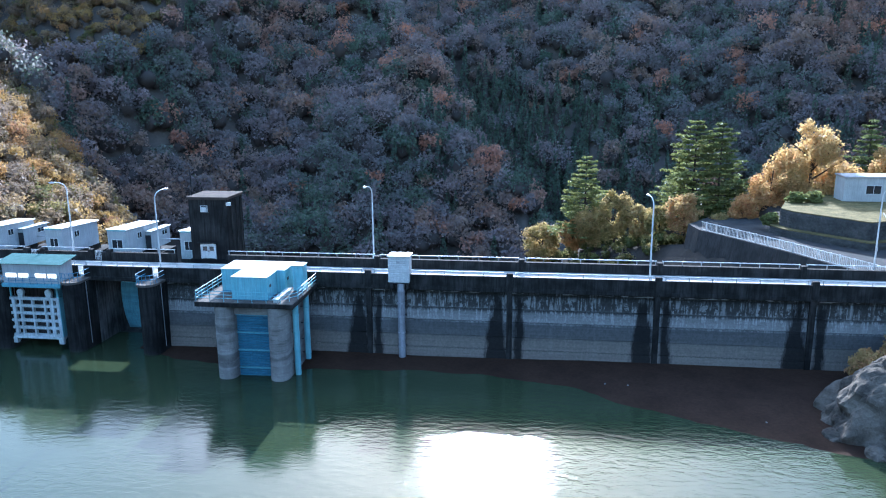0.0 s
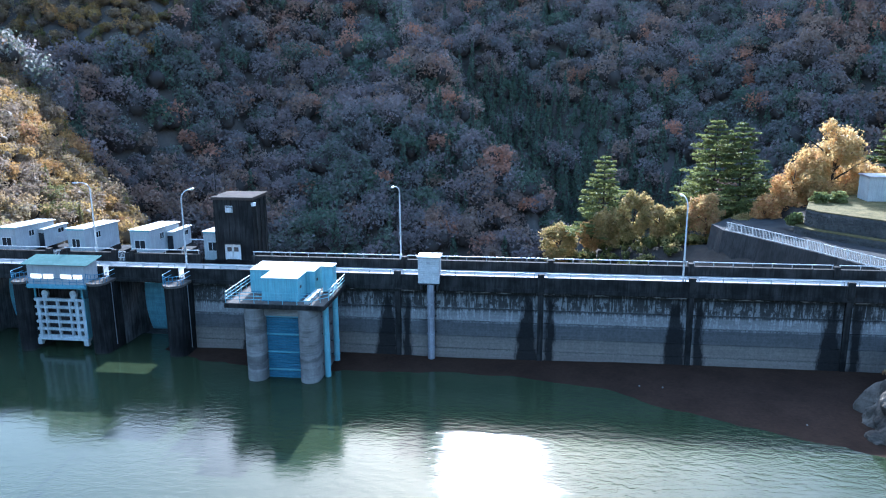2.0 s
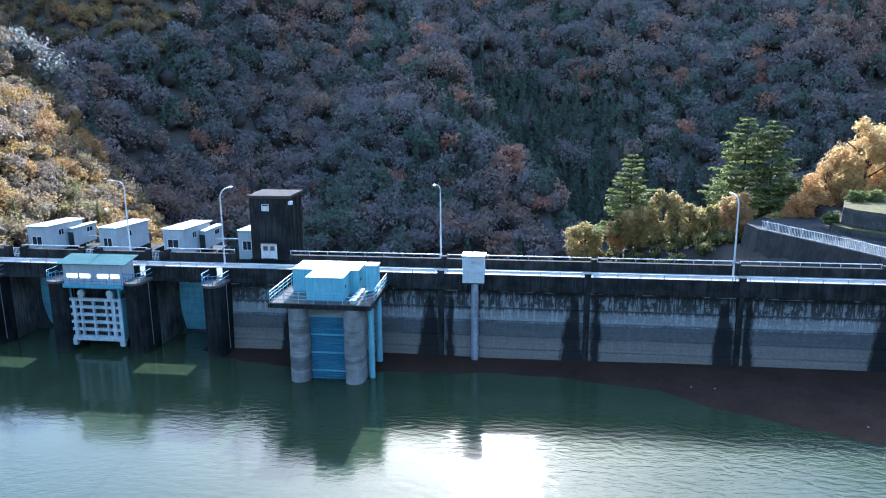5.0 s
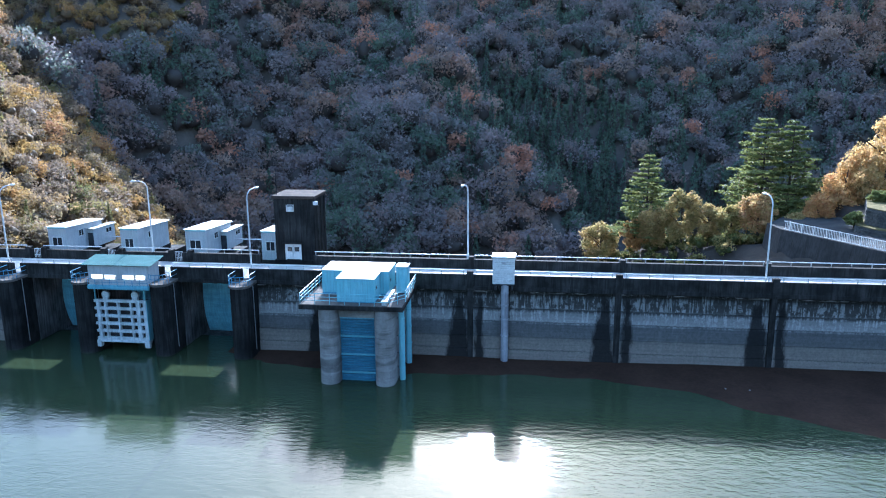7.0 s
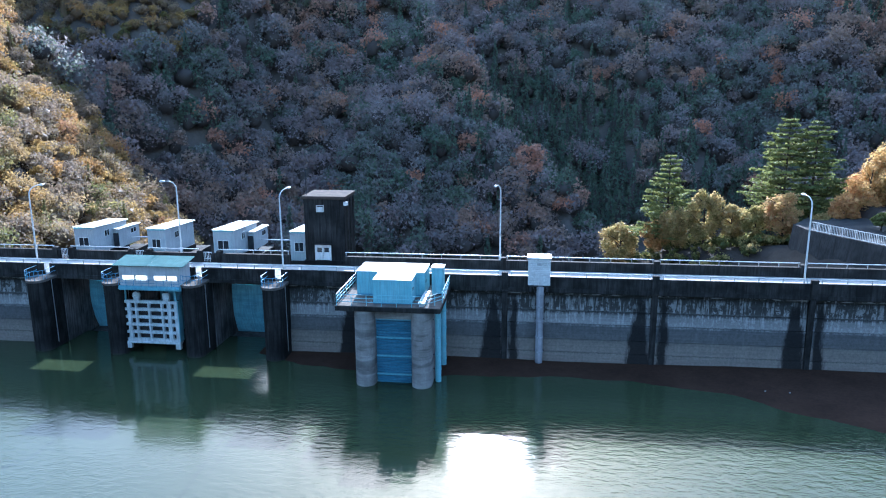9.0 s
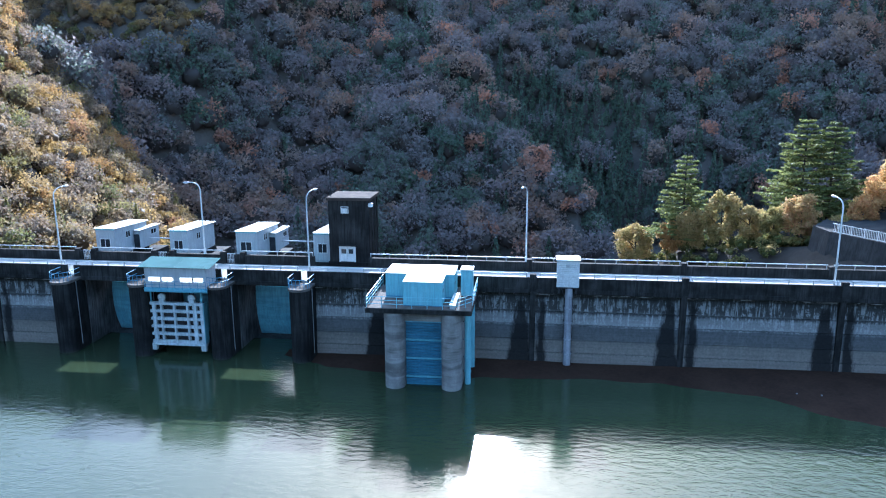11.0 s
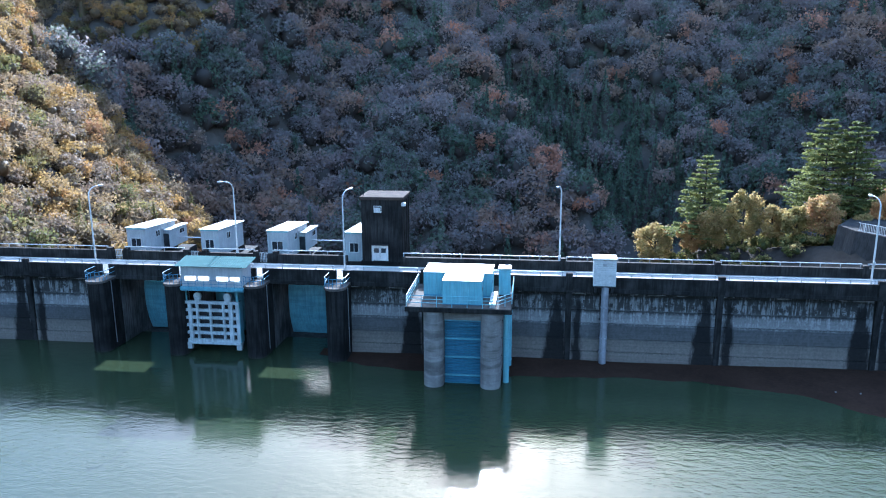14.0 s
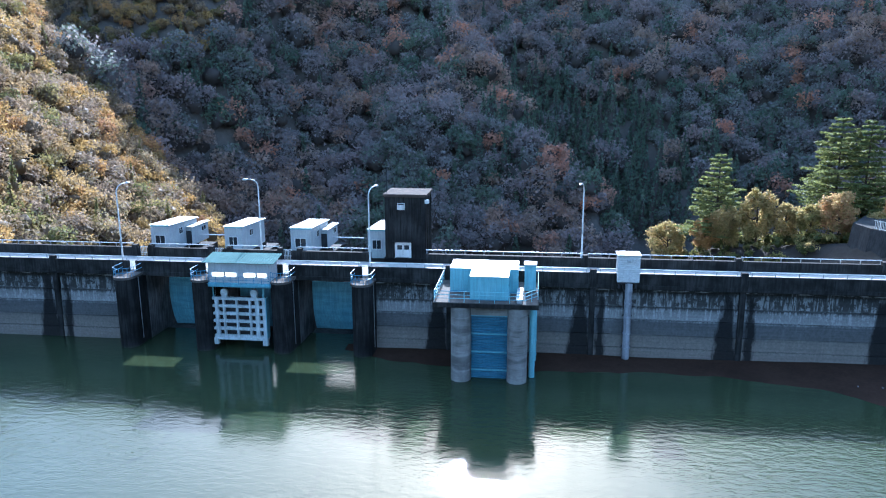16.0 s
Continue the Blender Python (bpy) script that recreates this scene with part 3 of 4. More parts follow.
def gate_house():
    """The hoist house of the maintenance gate, with the lattice gate hung under it."""
    x0, x1 = -59.2, -52.4
    h = thing("gate_house", (-55.8, 74.3, -0.9), "pale gate hoist house with teal corrugated roof", "gate house")
    part("body", boxes((x0, x1, 73.0, 73.08, -0.3, 0.28), (x0, x1, 73.0, 73.08, 0.85, 2.0), (x0, x0 + 0.3, 73.0, 73.08, 0.25, 0.88), (x1 - 0.3, x1, 73.0, 73.08, 0.25, 0.88),
                       (-55.95, -55.35, 73.0, 73.08, 0.25, 0.88), (x0, x0 + 0.08, 73.08, 75.4, -0.3, 2.0), (x1 - 0.08, x1, 73.08, 75.4, -0.3, 2.0)), PALE_PANEL, h)
    for a, b in ((x0 + 0.3, -57.5), (-57.4, -55.95), (-55.35, -53.95), (-53.85, x1 - 0.3)):
        part("window_frame", boxes((a, b, 72.99, 73.06, 0.26, 0.31), (a, b, 72.99, 73.06, 0.82, 0.87), (a, a + 0.05, 72.99, 73.06, 0.26, 0.87), (b - 0.05, b, 72.99, 73.06, 0.26, 0.87)), WHITE_PAINT, h)
        part("pane", boxes((a + 0.05, b - 0.05, 73.03, 73.045, 0.31, 0.82)), FROSTED, h, "frosted pane with daylight behind")
    part("beam", boxes((x0 - 0.1, x1 + 0.1, 72.75, 73.0, -0.75, -0.3), (x0 - 0.1, x1 + 0.1, 72.7, 72.76, -0.62, -0.4), bevel=0.02), GATE_BLUE, h)
    for a, b in ((x0 - 0.6, -55.85), (-55.8, x1 + 0.6)):
        part("roof", corrugated(a, b, 72.6, 75.6, 1.95, 2.4, 0.3, 0.07), ROOF_TEAL, h, "teal corrugated roof sheet")
    for k in range(9):
        x = x0 + (x1 - x0) * k / 8
        part("rail_post", tubes((((x, 72.72, -0.4), (x, 72.72, 0.45)), 0.03), sides=6), RAIL_BLUE, h)
    part("rail", tubes((((x0, 72.72, 0.45), (x1, 72.72, 0.45)), 0.03), (((x0, 72.72, 0.05), (x1, 72.72, 0.05)), 0.025), sides=6), RAIL_BLUE, h)
    part("floor", boxes((x0, x1, 73.0, 75.5, -0.4, -0.3)), DARK_STEEL, h)
    g = thing("maintenance_gate", (-56.4, 74.2, -6.9), "pale lattice steel maintenance gate hanging below its hoist", "gate")
    a, b, y = -59.6, -53.35, 73.7
    for k in range(6):
        z = -2.35 - k * 0.86
        part("cross_beam", boxes((a + 0.1, b - 0.1, y, y + 0.35, z - 0.15, z + 0.15), bevel=0.02), LATTICE_PAINT, g)
    for u, w in ((0.0, 0.2), (0.46, 0.87), (1.37, 1.6), (2.84, 3.06), (4.34, 4.56), (5.05, 5.5), (5.87, 6.25)):
        part("upright", boxes((a + u, a + w, y - 0.02, y + 0.33, -6.8, -2.2), bevel=0.02), LATTICE_PAINT, g)
    part("back_plate", boxes((a, b, 74.3, 74.36, -6.8, -2.2)), DARK_STEEL, g)
    part("side_plate", boxes((b, b + 0.06, y, 74.6, -6.8, -2.2)), SKY_BLUE, g)
    part("bottom_beam", boxes((a, b, y - 0.1, 74.5, -7.05, -6.8), (a, b, y + 0.4, 74.3, -7.2, -7.0), bevel=0.03), LATTICE_PAINT, g)
    for x in (a + 0.4, b - 0.2):
        part("shoe", boxes((x - 0.28, x + 0.28, y - 0.15, y + 0.3, -7.6, -6.9), bevel=0.03), LATTICE_PAINT, g)
    for x in (-58.0, -54.6):
        bm = prism(bmesh.new(), [(0.42 * math.cos(t), 0.42 * math.sin(t)) for t in [k * math.tau / 18 for k in range(18)]], -0.15, 0.15)
        bm.transform(pose(x, 73.9, -1.65, 90, 0, 0))
        part("sheave", bm, LATTICE_PAINT, g)
        part("bracket", boxes((x - 0.3, x + 0.3, 73.7, 74.1, -2.2, -1.75), bevel=0.03), LATTICE_PAINT, g)
        part("cable", tubes((((x - 0.2, 73.9, -1.6), (x - 0.2, 73.9, -0.4)), 0.03), (((x + 0.2, 73.9, -1.6), (x + 0.2, 73.9, -0.4)), 0.03), sides=5), DARK_STEEL, g)
    for x in (a + 0.25, b - 0.25):
        part("hanger", boxes((x - 0.1, x + 0.1, 73.9, 74.1, -2.3, -0.4)), SKY_BLUE, g)


gate_house()

# ---- the intake tower ----
def intake():
    t = thing("intake_tower", (-28.65, 70, -9.5), "grey concrete water intake with blue screen and two round-nosed columns", "intake tower")
    for x in (-31.45, -25.9):
        ring = [(x + 0.98 * math.cos(a), 68.4 + 0.98 * math.sin(a)) for a in [math.pi + k * math.pi / 16 for k in range(17)]]
        zs = [-9.5, -6.6, -5.0, -3.4, -0.62]
        for z0, z1 in zip(zs, zs[1:]):
            part("column", prism(bmesh.new(), ring + [(x + 0.98, 75.6), (x - 0.98, 75.6)], z0 + 0.012, z1 - 0.012), COLUMN_CONCRETE, t)
        ring = [(x + 0.95 * math.cos(a), 68.4 + 0.95 * math.sin(a)) for a in [math.pi + k * math.pi / 16 for k in range(17)]]
        part("column_core", prism(bmesh.new(), ring + [(x + 0.95, 75.6), (x - 0.95, 75.6)], -9.5, -0.5), COLUMN_CONCRETE, t)
    part("lintel", boxes((-30.5, -26.8, 68.5, 75.6, -1.55, -0.5), bevel=0.02), COLUMN_CONCRETE, t)
    part("rear_wall", boxes((-30.5, -26.8, 70.2, 75.6, -9.5, -1.5)), PIER_CONCRETE, t)
    s = part("screen", boxes((-30.45, -26.85, 69.0, 69.1, -9.4, -1.55)), SCREEN_BLUE, t, "blue slatted steel intake screen")
    k, z = 0, -1.62
    while z > -9.2:
        part("slat", boxes((-30.44, -26.86, 68.82 - (0.1 if k % 7 == 0 else 0), 69.0, z - 0.11, z), bevel=0.015), GATE_BLUE if k % 7 == 0 else SCREEN_BLUE, s)
        z -= 0.27
        k += 1
    part("deck", boxes((-34.1, -23.9, 67.35, 75.55, -0.5, -0.05), bevel=0.03), OLD_CONCRETE, t, "dark-edged concrete deck")
    part("deck_floor", boxes((-34.0, -24.0, 67.45, 75.5, -0.046, 0.0)), DECK, t)
    deck_rail = thing("deck_railing", (-29, 67.5, 0.0), "pale blue tube railing round the intake deck", "railing")
    run = [(-33.95, 75.4), (-33.95, 67.5), (-25.2, 67.5), (-23.95, 69.2), (-23.95, 75.4)]
    for z in (0.4, 0.75, 1.1):
        part("rail", tubes(*[(((a[0], a[1], z), (b[0], b[1], z)), 0.035) for a, b in zip(run, run[1:])], sides=6), SKY_BLUE, deck_rail)
    for a, b in zip(run, run[1:]):
        n = max(1, round(math.dist(a, b) / 1.4))
        for i in range(n):
            x, y = a[0] + (b[0] - a[0]) * i / n, a[1] + (b[1] - a[1]) * i / n
            part("post", tubes((((x, y, 0.0), (x, y, 1.12)), 0.035), sides=6), SKY_BLUE, deck_rail)

    def hut(name, x0, x1, y0, y1, top, label, side_door):
        h = thing(name, ((x0 + x1) / 2, (y0 + y1) / 2, 0), label, "machine hut", "blue machine huts")
        part("body", boxes((x0, x1, y0, y1, 0.02, top), bevel=0.03), SKY_BLUE, h)
        part("roof", boxes((x0 - 0.06, x1 + 0.06, y0 - 0.06, y1 + 0.06, top, top + 0.07), bevel=0.02), WHITE_PAINT, h, "white flat roof")
        n = max(1, round((x1 - x0) / 1.1))
        for i in range(n + 1):
            x = x0 + (x1 - x0) * i / n
            part("seam", boxes((x - 0.025, x + 0.025, y0 - 0.025, y0 + 0.01, 0.05, top - 0.02)), SKY_BLUE, h)
        if side_door:
            d = part("door", boxes((x1 - 0.01, x1 + 0.035, y0 + 0.4, y0 + 1.2, 0.1, min(top - 0.2, 2.0))), SKY_BLUE, h)
            part("vent", boxes((x1 + 0.03, x1 + 0.05, y0 + 0.55, y0 + 1.05, 1.2, 1.5)), DARK_STEEL, d)
        part("base_strip", boxes((x0 - 0.03, x1 + 0.03, y0 - 0.03, y1 + 0.03, 0.0, 0.1)), RAIL_BLUE, h)

    hut("machine_hut", -32.8, -26.0, 71.35, 74.9, 2.38, "large light blue steel machine hut with white roof", True)
    hut("machine_hut", -30.55, -26.85, 68.5, 71.25, 2.33, "light blue steel machine hut beside the deck railing", True)
    d = thing("cable_duct", (-25.75, 70.2, 0), "white low cable duct along the deck", "cable duct")
    part("trough", boxes((-26.0, -25.5, 67.7, 71.7, 0.0, 0.38), bevel=0.02), PALE_PANEL, d)
    part("cover", boxes((-26.05, -25.45, 67.65, 71.75, 0.38, 0.44), bevel=0.015), WHITE_PAINT, d)
    c = thing("switch_cabinet", (-24.8, 72.5, 0), "tall light blue switch cabinet on the deck", "cabinet")
    part("body", boxes((-25.35, -24.2, 71.9, 73.2, 0.1, 2.75), bevel=0.03), SKY_BLUE, c)
    part("roof", boxes((-25.42, -24.13, 71.8, 73.3, 2.75, 2.85), bevel=0.02), WHITE_PAINT, c)
    part("door", boxes((-25.25, -24.3, 71.86, 71.9, 0.25, 2.6), bevel=0.01), SKY_BLUE, c)
    part("plinth", boxes((-25.3, -24.25, 71.95, 73.15, 0.0, 0.1)), DARK_STEEL, c)
    for x, y, low in ((-24.45, 69.6, -8.3), (-24.3, 72.6, -7.6)):
        p = thing("drain_pipe", (x, y, low), "light blue steel pipe beside the intake column", "pipe", "intake pipes")
        part("tube", tubes((((x, y, low), (x, y, -0.5)), 0.3), sides=16), SKY_BLUE, p)
        for z in (-1.8, -3.6, -5.4, -6.9):
            part("collar", tubes((((x, y, z - 0.06), (x, y, z + 0.06)), 0.34), sides=16), SKY_BLUE, p)
            part("bracket", boxes((-24.95, x, y - 0.04, y + 0.04, z - 0.04, z + 0.04)), DARK_STEEL, p)


intake()


def gauge_house():
    """The float gauge: a white box on the parapet with its stilling pipe."""
    g = thing("gauge_house", (-14.75, 75.3, -8.2), "white boarded water gauge house on a grey stilling pipe", "gauge house")
    part("body", boxes((-15.85, -13.65, 74.95, 76.6, 0.42, 3.2), bevel=0.02), PALE_PANEL, g)
    z = 0.45
    while z < 3.1:
        part("board", boxes((-15.88, -13.62, 74.9, 74.96, z, z + 0.185), bevel=0.012), WHITE_PAINT, g)
        z += 0.2
    part("roof", boxes((-15.98, -13.52, 74.8, 76.75, 3.2, 3.34), bevel=0.03), WHITE_PAINT, g)
    part("vent_hood", boxes((-14.95, -14.55, 74.78, 74.9, 2.55, 2.85), bevel=0.03), STEEL, g)
    part("floor_beam", boxes((-15.8, -13.7, 75.0, 75.6, 0.25, 0.42), (-15.7, -15.5, 75.1, 75.7, -0.3, 0.3), (-14.0, -13.8, 75.1, 75.7, -0.3, 0.3)), DARK_STEEL, g)
    part("pipe", tubes((((-14.6, 75.3, -8.3), (-14.6, 75.3, 0.3)), 0.38), sides=18), PIPE_GREY, g, "streaked grey stilling pipe")
    for z in (-0.6, -1.9, -3.4, -5.2, -6.8):
        part("collar", tubes((((-14.6, 75.3, z - 0.06), (-14.6, 75.3, z + 0.06)), 0.43), sides=18), PIPE_GREY, g)
        part("clamp", boxes((-15.1, -14.1, 75.6, 76.1, z - 0.05, z + 0.05)), DARK_STEEL, g)
    for s in (-0.8, 0.8):
        part("brace", tubes((((-14.6 + s, 75.4, 0.3), (-14.6, 75.8, -1.9)), 0.04), sides=6), DARK_STEEL, g)


gauge_house()

# ---- the gate tower on the crest ----
def window(parent, x0, x1, y, z0, z1, panes=2):
    """A framed window on a wall that faces the water; its glass lies back in the frame."""
    f = part("window", boxes((x0, x1, y - 0.05, y + 0.02, z0, z0 + 0.07), (x0, x1, y - 0.05, y + 0.02, z1 - 0.07, z1), (x0, x0 + 0.07, y - 0.05, y + 0.02, z0, z1), (x1 - 0.07, x1, y - 0.05, y + 0.02, z0, z1)), WHITE_PAINT, parent, "white-framed window")
    for i in range(panes):
        a, b = x0 + 0.07 + (x1 - x0 - 0.14) * i / panes, x0 + 0.07 + (x1 - x0 - 0.14) * (i + 1) / panes
        part("pane", boxes((a + 0.03, b - 0.03, y - 0.02, y - 0.004, z0 + 0.07, z1 - 0.07)), GLASS, f)
        if i:
            part("mullion", boxes((a - 0.03, a + 0.03, y - 0.04, y + 0.01, z0 + 0.05, z1 - 0.05)), WHITE_PAINT, f)
    return f


def tower():
    t = thing("gate_tower", (-39.4, 86, -1), "black-stained concrete tower with flat brown roof on the crest", "tower")
    x0, x1, y0, y1 = -41.9, -37.05, 83.4, 88.0
    part("wall", boxes((x0, x1, y0, y1, -3.0, 7.6), bevel=0.04), PIER_CONCRETE, t)
    part("plinth", boxes((x0 - 0.15, x1 + 0.15, y0 - 0.2, y1, -3.0, 0.36), bevel=0.03), PIER_CONCRETE, t)
    part("roof", boxes((x0 - 0.15, x1 + 0.15, y0 - 0.2, y1 + 0.2, 7.6, 7.95), bevel=0.04), ROOF_TAN, t, "flat brown concrete roof")
    for y in (84.6, 85.9, 87.3):
        part("wall_rib", boxes((x1, x1 + 0.12, y - 0.15, y + 0.15, -0.5, 7.4), bevel=0.02), OLD_CONCRETE, t)
    f = part("door_frame", boxes((-40.75, -40.6, y0 - 0.07, y0, 0.0, 2.3), (-38.95, -38.8, y0 - 0.07, y0, 0.0, 2.3), (-40.75, -38.8, y0 - 0.07, y0, 2.15, 2.3)), WHITE_PAINT, t)
    part("canopy", boxes((-41.0, -38.6, y0 - 0.4, y0, 2.3, 2.42), bevel=0.02), OLD_CONCRETE, t)
    for a, b in ((-40.6, -39.78), (-39.76, -38.95)):
        d = part("door", boxes((a, b, y0 - 0.05, y0, 0.42, 1.35), (a, b, y0 - 0.05, y0, 1.9, 2.15), (a, a + 0.12, y0 - 0.05, y0, 1.2, 1.95), (b - 0.12, b, y0 - 0.05, y0, 1.2, 1.95)), WHITE_PAINT, t, "white steel door leaf with window")
        part("pane", boxes((a + 0.12, b - 0.12, y0 - 0.03, y0 - 0.01, 1.25, 1.9)), GLASS, d)
    w = window(t, -40.4, -39.5, y0, 6.1, 6.9, 1)
    part("vent_flap", boxes((-40.3, -39.6, y0 - 0.25, y0 - 0.05, 6.15, 6.7), bevel=0.02), WHITE_PAINT, w)
    lamp = part("wall_lamp", tubes((((x1 + 0.1, 83.6, 6.9), (x1 + 0.1, 83.6, 7.3)), 0.3), sides=12), WHITE_PAINT, t, "white round wall lamp")
    part("bracket", boxes((x1, x1 + 0.15, 83.5, 83.7, 7.0, 7.1)), STEEL, lamp)
    part("aerial", tubes((((-41.75, 84.2, 7.9), (-41.75, 84.2, 11.0)), 0.05), sides=6), DARK_STEEL, t)


tower()


def cabin(x, width, annex, label):
    """A hoist cabin over a pier: ribbed panels, a leaning corrugated roof and, for some, a lean-to."""
    y0, y1, floor = 85.8, 93.6, -0.35
    c = thing("hoist_cabin", (x, 89, floor), label, "cabin", "hoist cabins")
    bm = bmesh.new()
    prof = [(y0, floor), (y1, floor), (y1, 2.75), (y0, 3.2)]
    a = [bm.verts.new((x, y, z)) for y, z in prof]
    b = [bm.verts.new((x + width, y, z)) for y, z in prof]
    bm.faces.new(a)
    bm.faces.new(b[::-1])
    for i in range(4):
        bm.faces.new((a[i], b[i], b[(i + 1) % 4], a[(i + 1) % 4]))
    part("wall", bm, PALE_PANEL, c)
    n = int(width / 0.2)
    rib = None
    for i in range(n + 1):
        u = x + width * i / n
        if rib is None:
            rib = part("panel_rib", boxes((u - 0.04, u + 0.04, y0 - 0.03, y0 + 0.01, floor, 3.12)), PALE_PANEL, c)
        else:
            again(rib, c, (u - x, 0, 0))
    part("roof", corrugated(x - 0.2, x + width + 0.2, y0 - 0.35, y1 + 0.25, 3.24, 2.76, 0.36, 0.1), ROOF_PALE, c, "pale corrugated metal roof")
    part("eaves", boxes((x - 0.05, x + width + 0.05, y0 - 0.06, y0, 3.0, 3.16)), SKY_BLUE, c)
    window(c, x + 0.45, x + width - 0.55, y0 - 0.03, 0.75, 1.95)
    side = x + width
    w = part("side_window", boxes((side, side + 0.05, 88.3, 89.4, 1.5, 1.57), (side, side + 0.05, 88.3, 89.4, 2.3, 2.37), (side, side + 0.05, 88.3, 88.37, 1.5, 2.37), (side, side + 0.05, 88.82, 88.88, 1.5, 2.37), (side, side + 0.05, 89.33, 89.4, 1.5, 2.37)), WHITE_PAINT, c)
    part("pane", boxes((side + 0.01, side + 0.025, 88.37, 89.33, 1.57, 2.3)), GLASS, w)
    for y in (y0 + 1.95, y0 + 3.9, y0 + 5.85):
        part("wall_seam", boxes((side, side + 0.02, y - 0.02, y + 0.02, floor, 2.7)), PALE_PANEL, c)
    if annex:
        x1, v0, v1 = side + 0.85, 90.2, 95.2
        part("lean_to", boxes((side, x1, v0, v1, floor, 2.05), bevel=0.02), PALE_PANEL, c)
        part("lean_to_roof", corrugated(side, x1 + 0.15, v0 - 0.25, v1 + 0.2, 2.16, 2.0, 0.3, 0.08), ROOF_PALE, c)
        part("lean_to_door", boxes((side + 0.05, x1 - 0.05, v0 - 0.04, v0, floor, 1.6)), DARK_STEEL, c)
        w = part("side_window", boxes((x1, x1 + 0.05, 93.0, 94.4, 1.0, 1.07), (x1, x1 + 0.05, 93.0, 94.4, 1.65, 1.72), (x1, x1 + 0.05, 93.0, 93.07, 1.0, 1.72), (x1, x1 + 0.05, 93.66, 93.73, 1.0, 1.72), (x1, x1 + 0.05, 94.33, 94.4, 1.0, 1.72)), WHITE_PAINT, c)
        part("pane", boxes((x1 + 0.01, x1 + 0.025, 93.07, 94.33, 1.07, 1.65)), GLASS, w)
        part("stub_pipe", tubes((((x1, v0 + 2.5, 0.6), (x1 + 4.2, v0 + 2.5, 0.6)), 0.08), sides=8), STEEL, c)
    base = part("footing", boxes((x - 0.1, side + 0.1, y0 - 0.1, y1 + 0.1, floor - 0.8, floor)), OLD_CONCRETE, c)


cabin(-72.4, 2.4, True, "pale panel hoist cabin with lean-to and corrugated roof")
cabin(-62.7, 2.2, False, "pale panel hoist cabin with corrugated roof")
cabin(-54.2, 2.5, True, "pale panel hoist cabin with lean-to and corrugated roof")
cabin(-44.5, 2.2, False, "pale panel hoist cabin beside the tower")


def street_lamp(x, y, base, arm, top=9.75):
    """A tapered pole that bends over into an arm; arm gives the way of the arm (x, y)."""
    l = thing("street_lamp", (x, y, base), "white tapered street lamp with a curved arm", "street lamp", "crest street lamps")
    ax, ay = arm
    bm = bmesh.new()
    pts = [(x, y, base + (top - 1.0 - base) * k / 6) for k in range(7)]
    pts += [(x + ax * (1 - math.cos(a)), y + ay * (1 - math.cos(a)), top - 1.0 + 0.95 * math.sin(a)) for a in [0.3, 0.6, 0.9, 1.2, 1.45]]
    pts.append((x + ax * 1.35, y + ay * 1.35, top))
    tube(bm, pts, 0.10, 10, 0.045)
    part("pole", bm, WHITE_PAINT, l, smooth=True)
    part("base_plate", boxes((x - 0.2, x + 0.2, y - 0.2, y + 0.2, base, base + 0.06), (x - 0.13, x + 0.13, y - 0.13, y + 0.13, base, base + 0.7), bevel=0.02), WHITE_PAINT, l)
    part("junction_box", boxes((x - 0.1, x + 0.1, y - 0.22, y - 0.08, base + 2.9, base + 3.3), bevel=0.02), STEEL, l)
    bm = bmesh.new()
    bmesh.ops.create_uvsphere(bm, u_segments=12, v_segments=8, radius=1.0, matrix=pose(x + ax * 1.55, y + ay * 1.55, top - 0.02, 0, 0, math.degrees(math.atan2(ay, ax))) @ Matrix.Diagonal((0.38, 0.16, 0.11, 1)))
    h = part("head", bm, STEEL, l, smooth=True)
    bm = bmesh.new()
    bmesh.ops.create_uvsphere(bm, u_segments=10, v_segments=6, radius=1.0, matrix=pose(x + ax * 1.55, y + ay * 1.55, top - 0.08, 0, 0, math.degrees(math.atan2(ay, ax))) @ Matrix.Diagonal((0.28, 0.12, 0.09, 1)))
    part("lens", bm, WHITE_PAINT, h, smooth=True)


street_lamp(-70.8, 76.2, 0.1, (0.35, 1.0))
street_lamp(-42.15, 76.2, 0.1, (0.35, 1.0))
street_lamp(11.3, 76.2, 0.1, (-0.25, 1.0))
street_lamp(-56.7, 82.35, 1.08, (-0.75, -0.6))
street_lamp(-19.1, 82.35, 1.08, (-0.3, -1.0))
street_lamp(36.3, 84.4, -0.02, (0.3, -1.0))

# ---- the right bank ----
def white_fence():
    f = thing("guard_fence", (30, 96, 0), "white barred guard fence along the bank road", "fence")
    pts = [(37.2, 83.2), (36.3, 85.4), (33.8, 89.9), (31.1, 95.2), (27.5, 101.2), (22.9, 108.5)]
    bar = None
    for a, b in zip(pts, pts[1:]):
        for z in (0.15, 1.25):
            part("rail", tubes((((*a, z), (*b, z)), 0.045), sides=6), WHITE_PAINT, f)
        n = round(math.dist(a, b) / 0.24)
        for i in range(n):
            x, y = a[0] + (b[0] - a[0]) * i / n, a[1] + (b[1] - a[1]) * i / n
            if i % 8 == 0:
                part("post", boxes((x - 0.05, x + 0.05, y - 0.05, y + 0.05, -0.1, 1.35)), WHITE_PAINT, f)
            elif bar is None:
                bar, at = part("bar", boxes((x - 0.022, x + 0.022, y - 0.022, y + 0.022, 0.15, 1.25)), WHITE_PAINT, f), (x, y)
            else:
                again(bar, f, (x - at[0], y - at[1], 0))


white_fence()


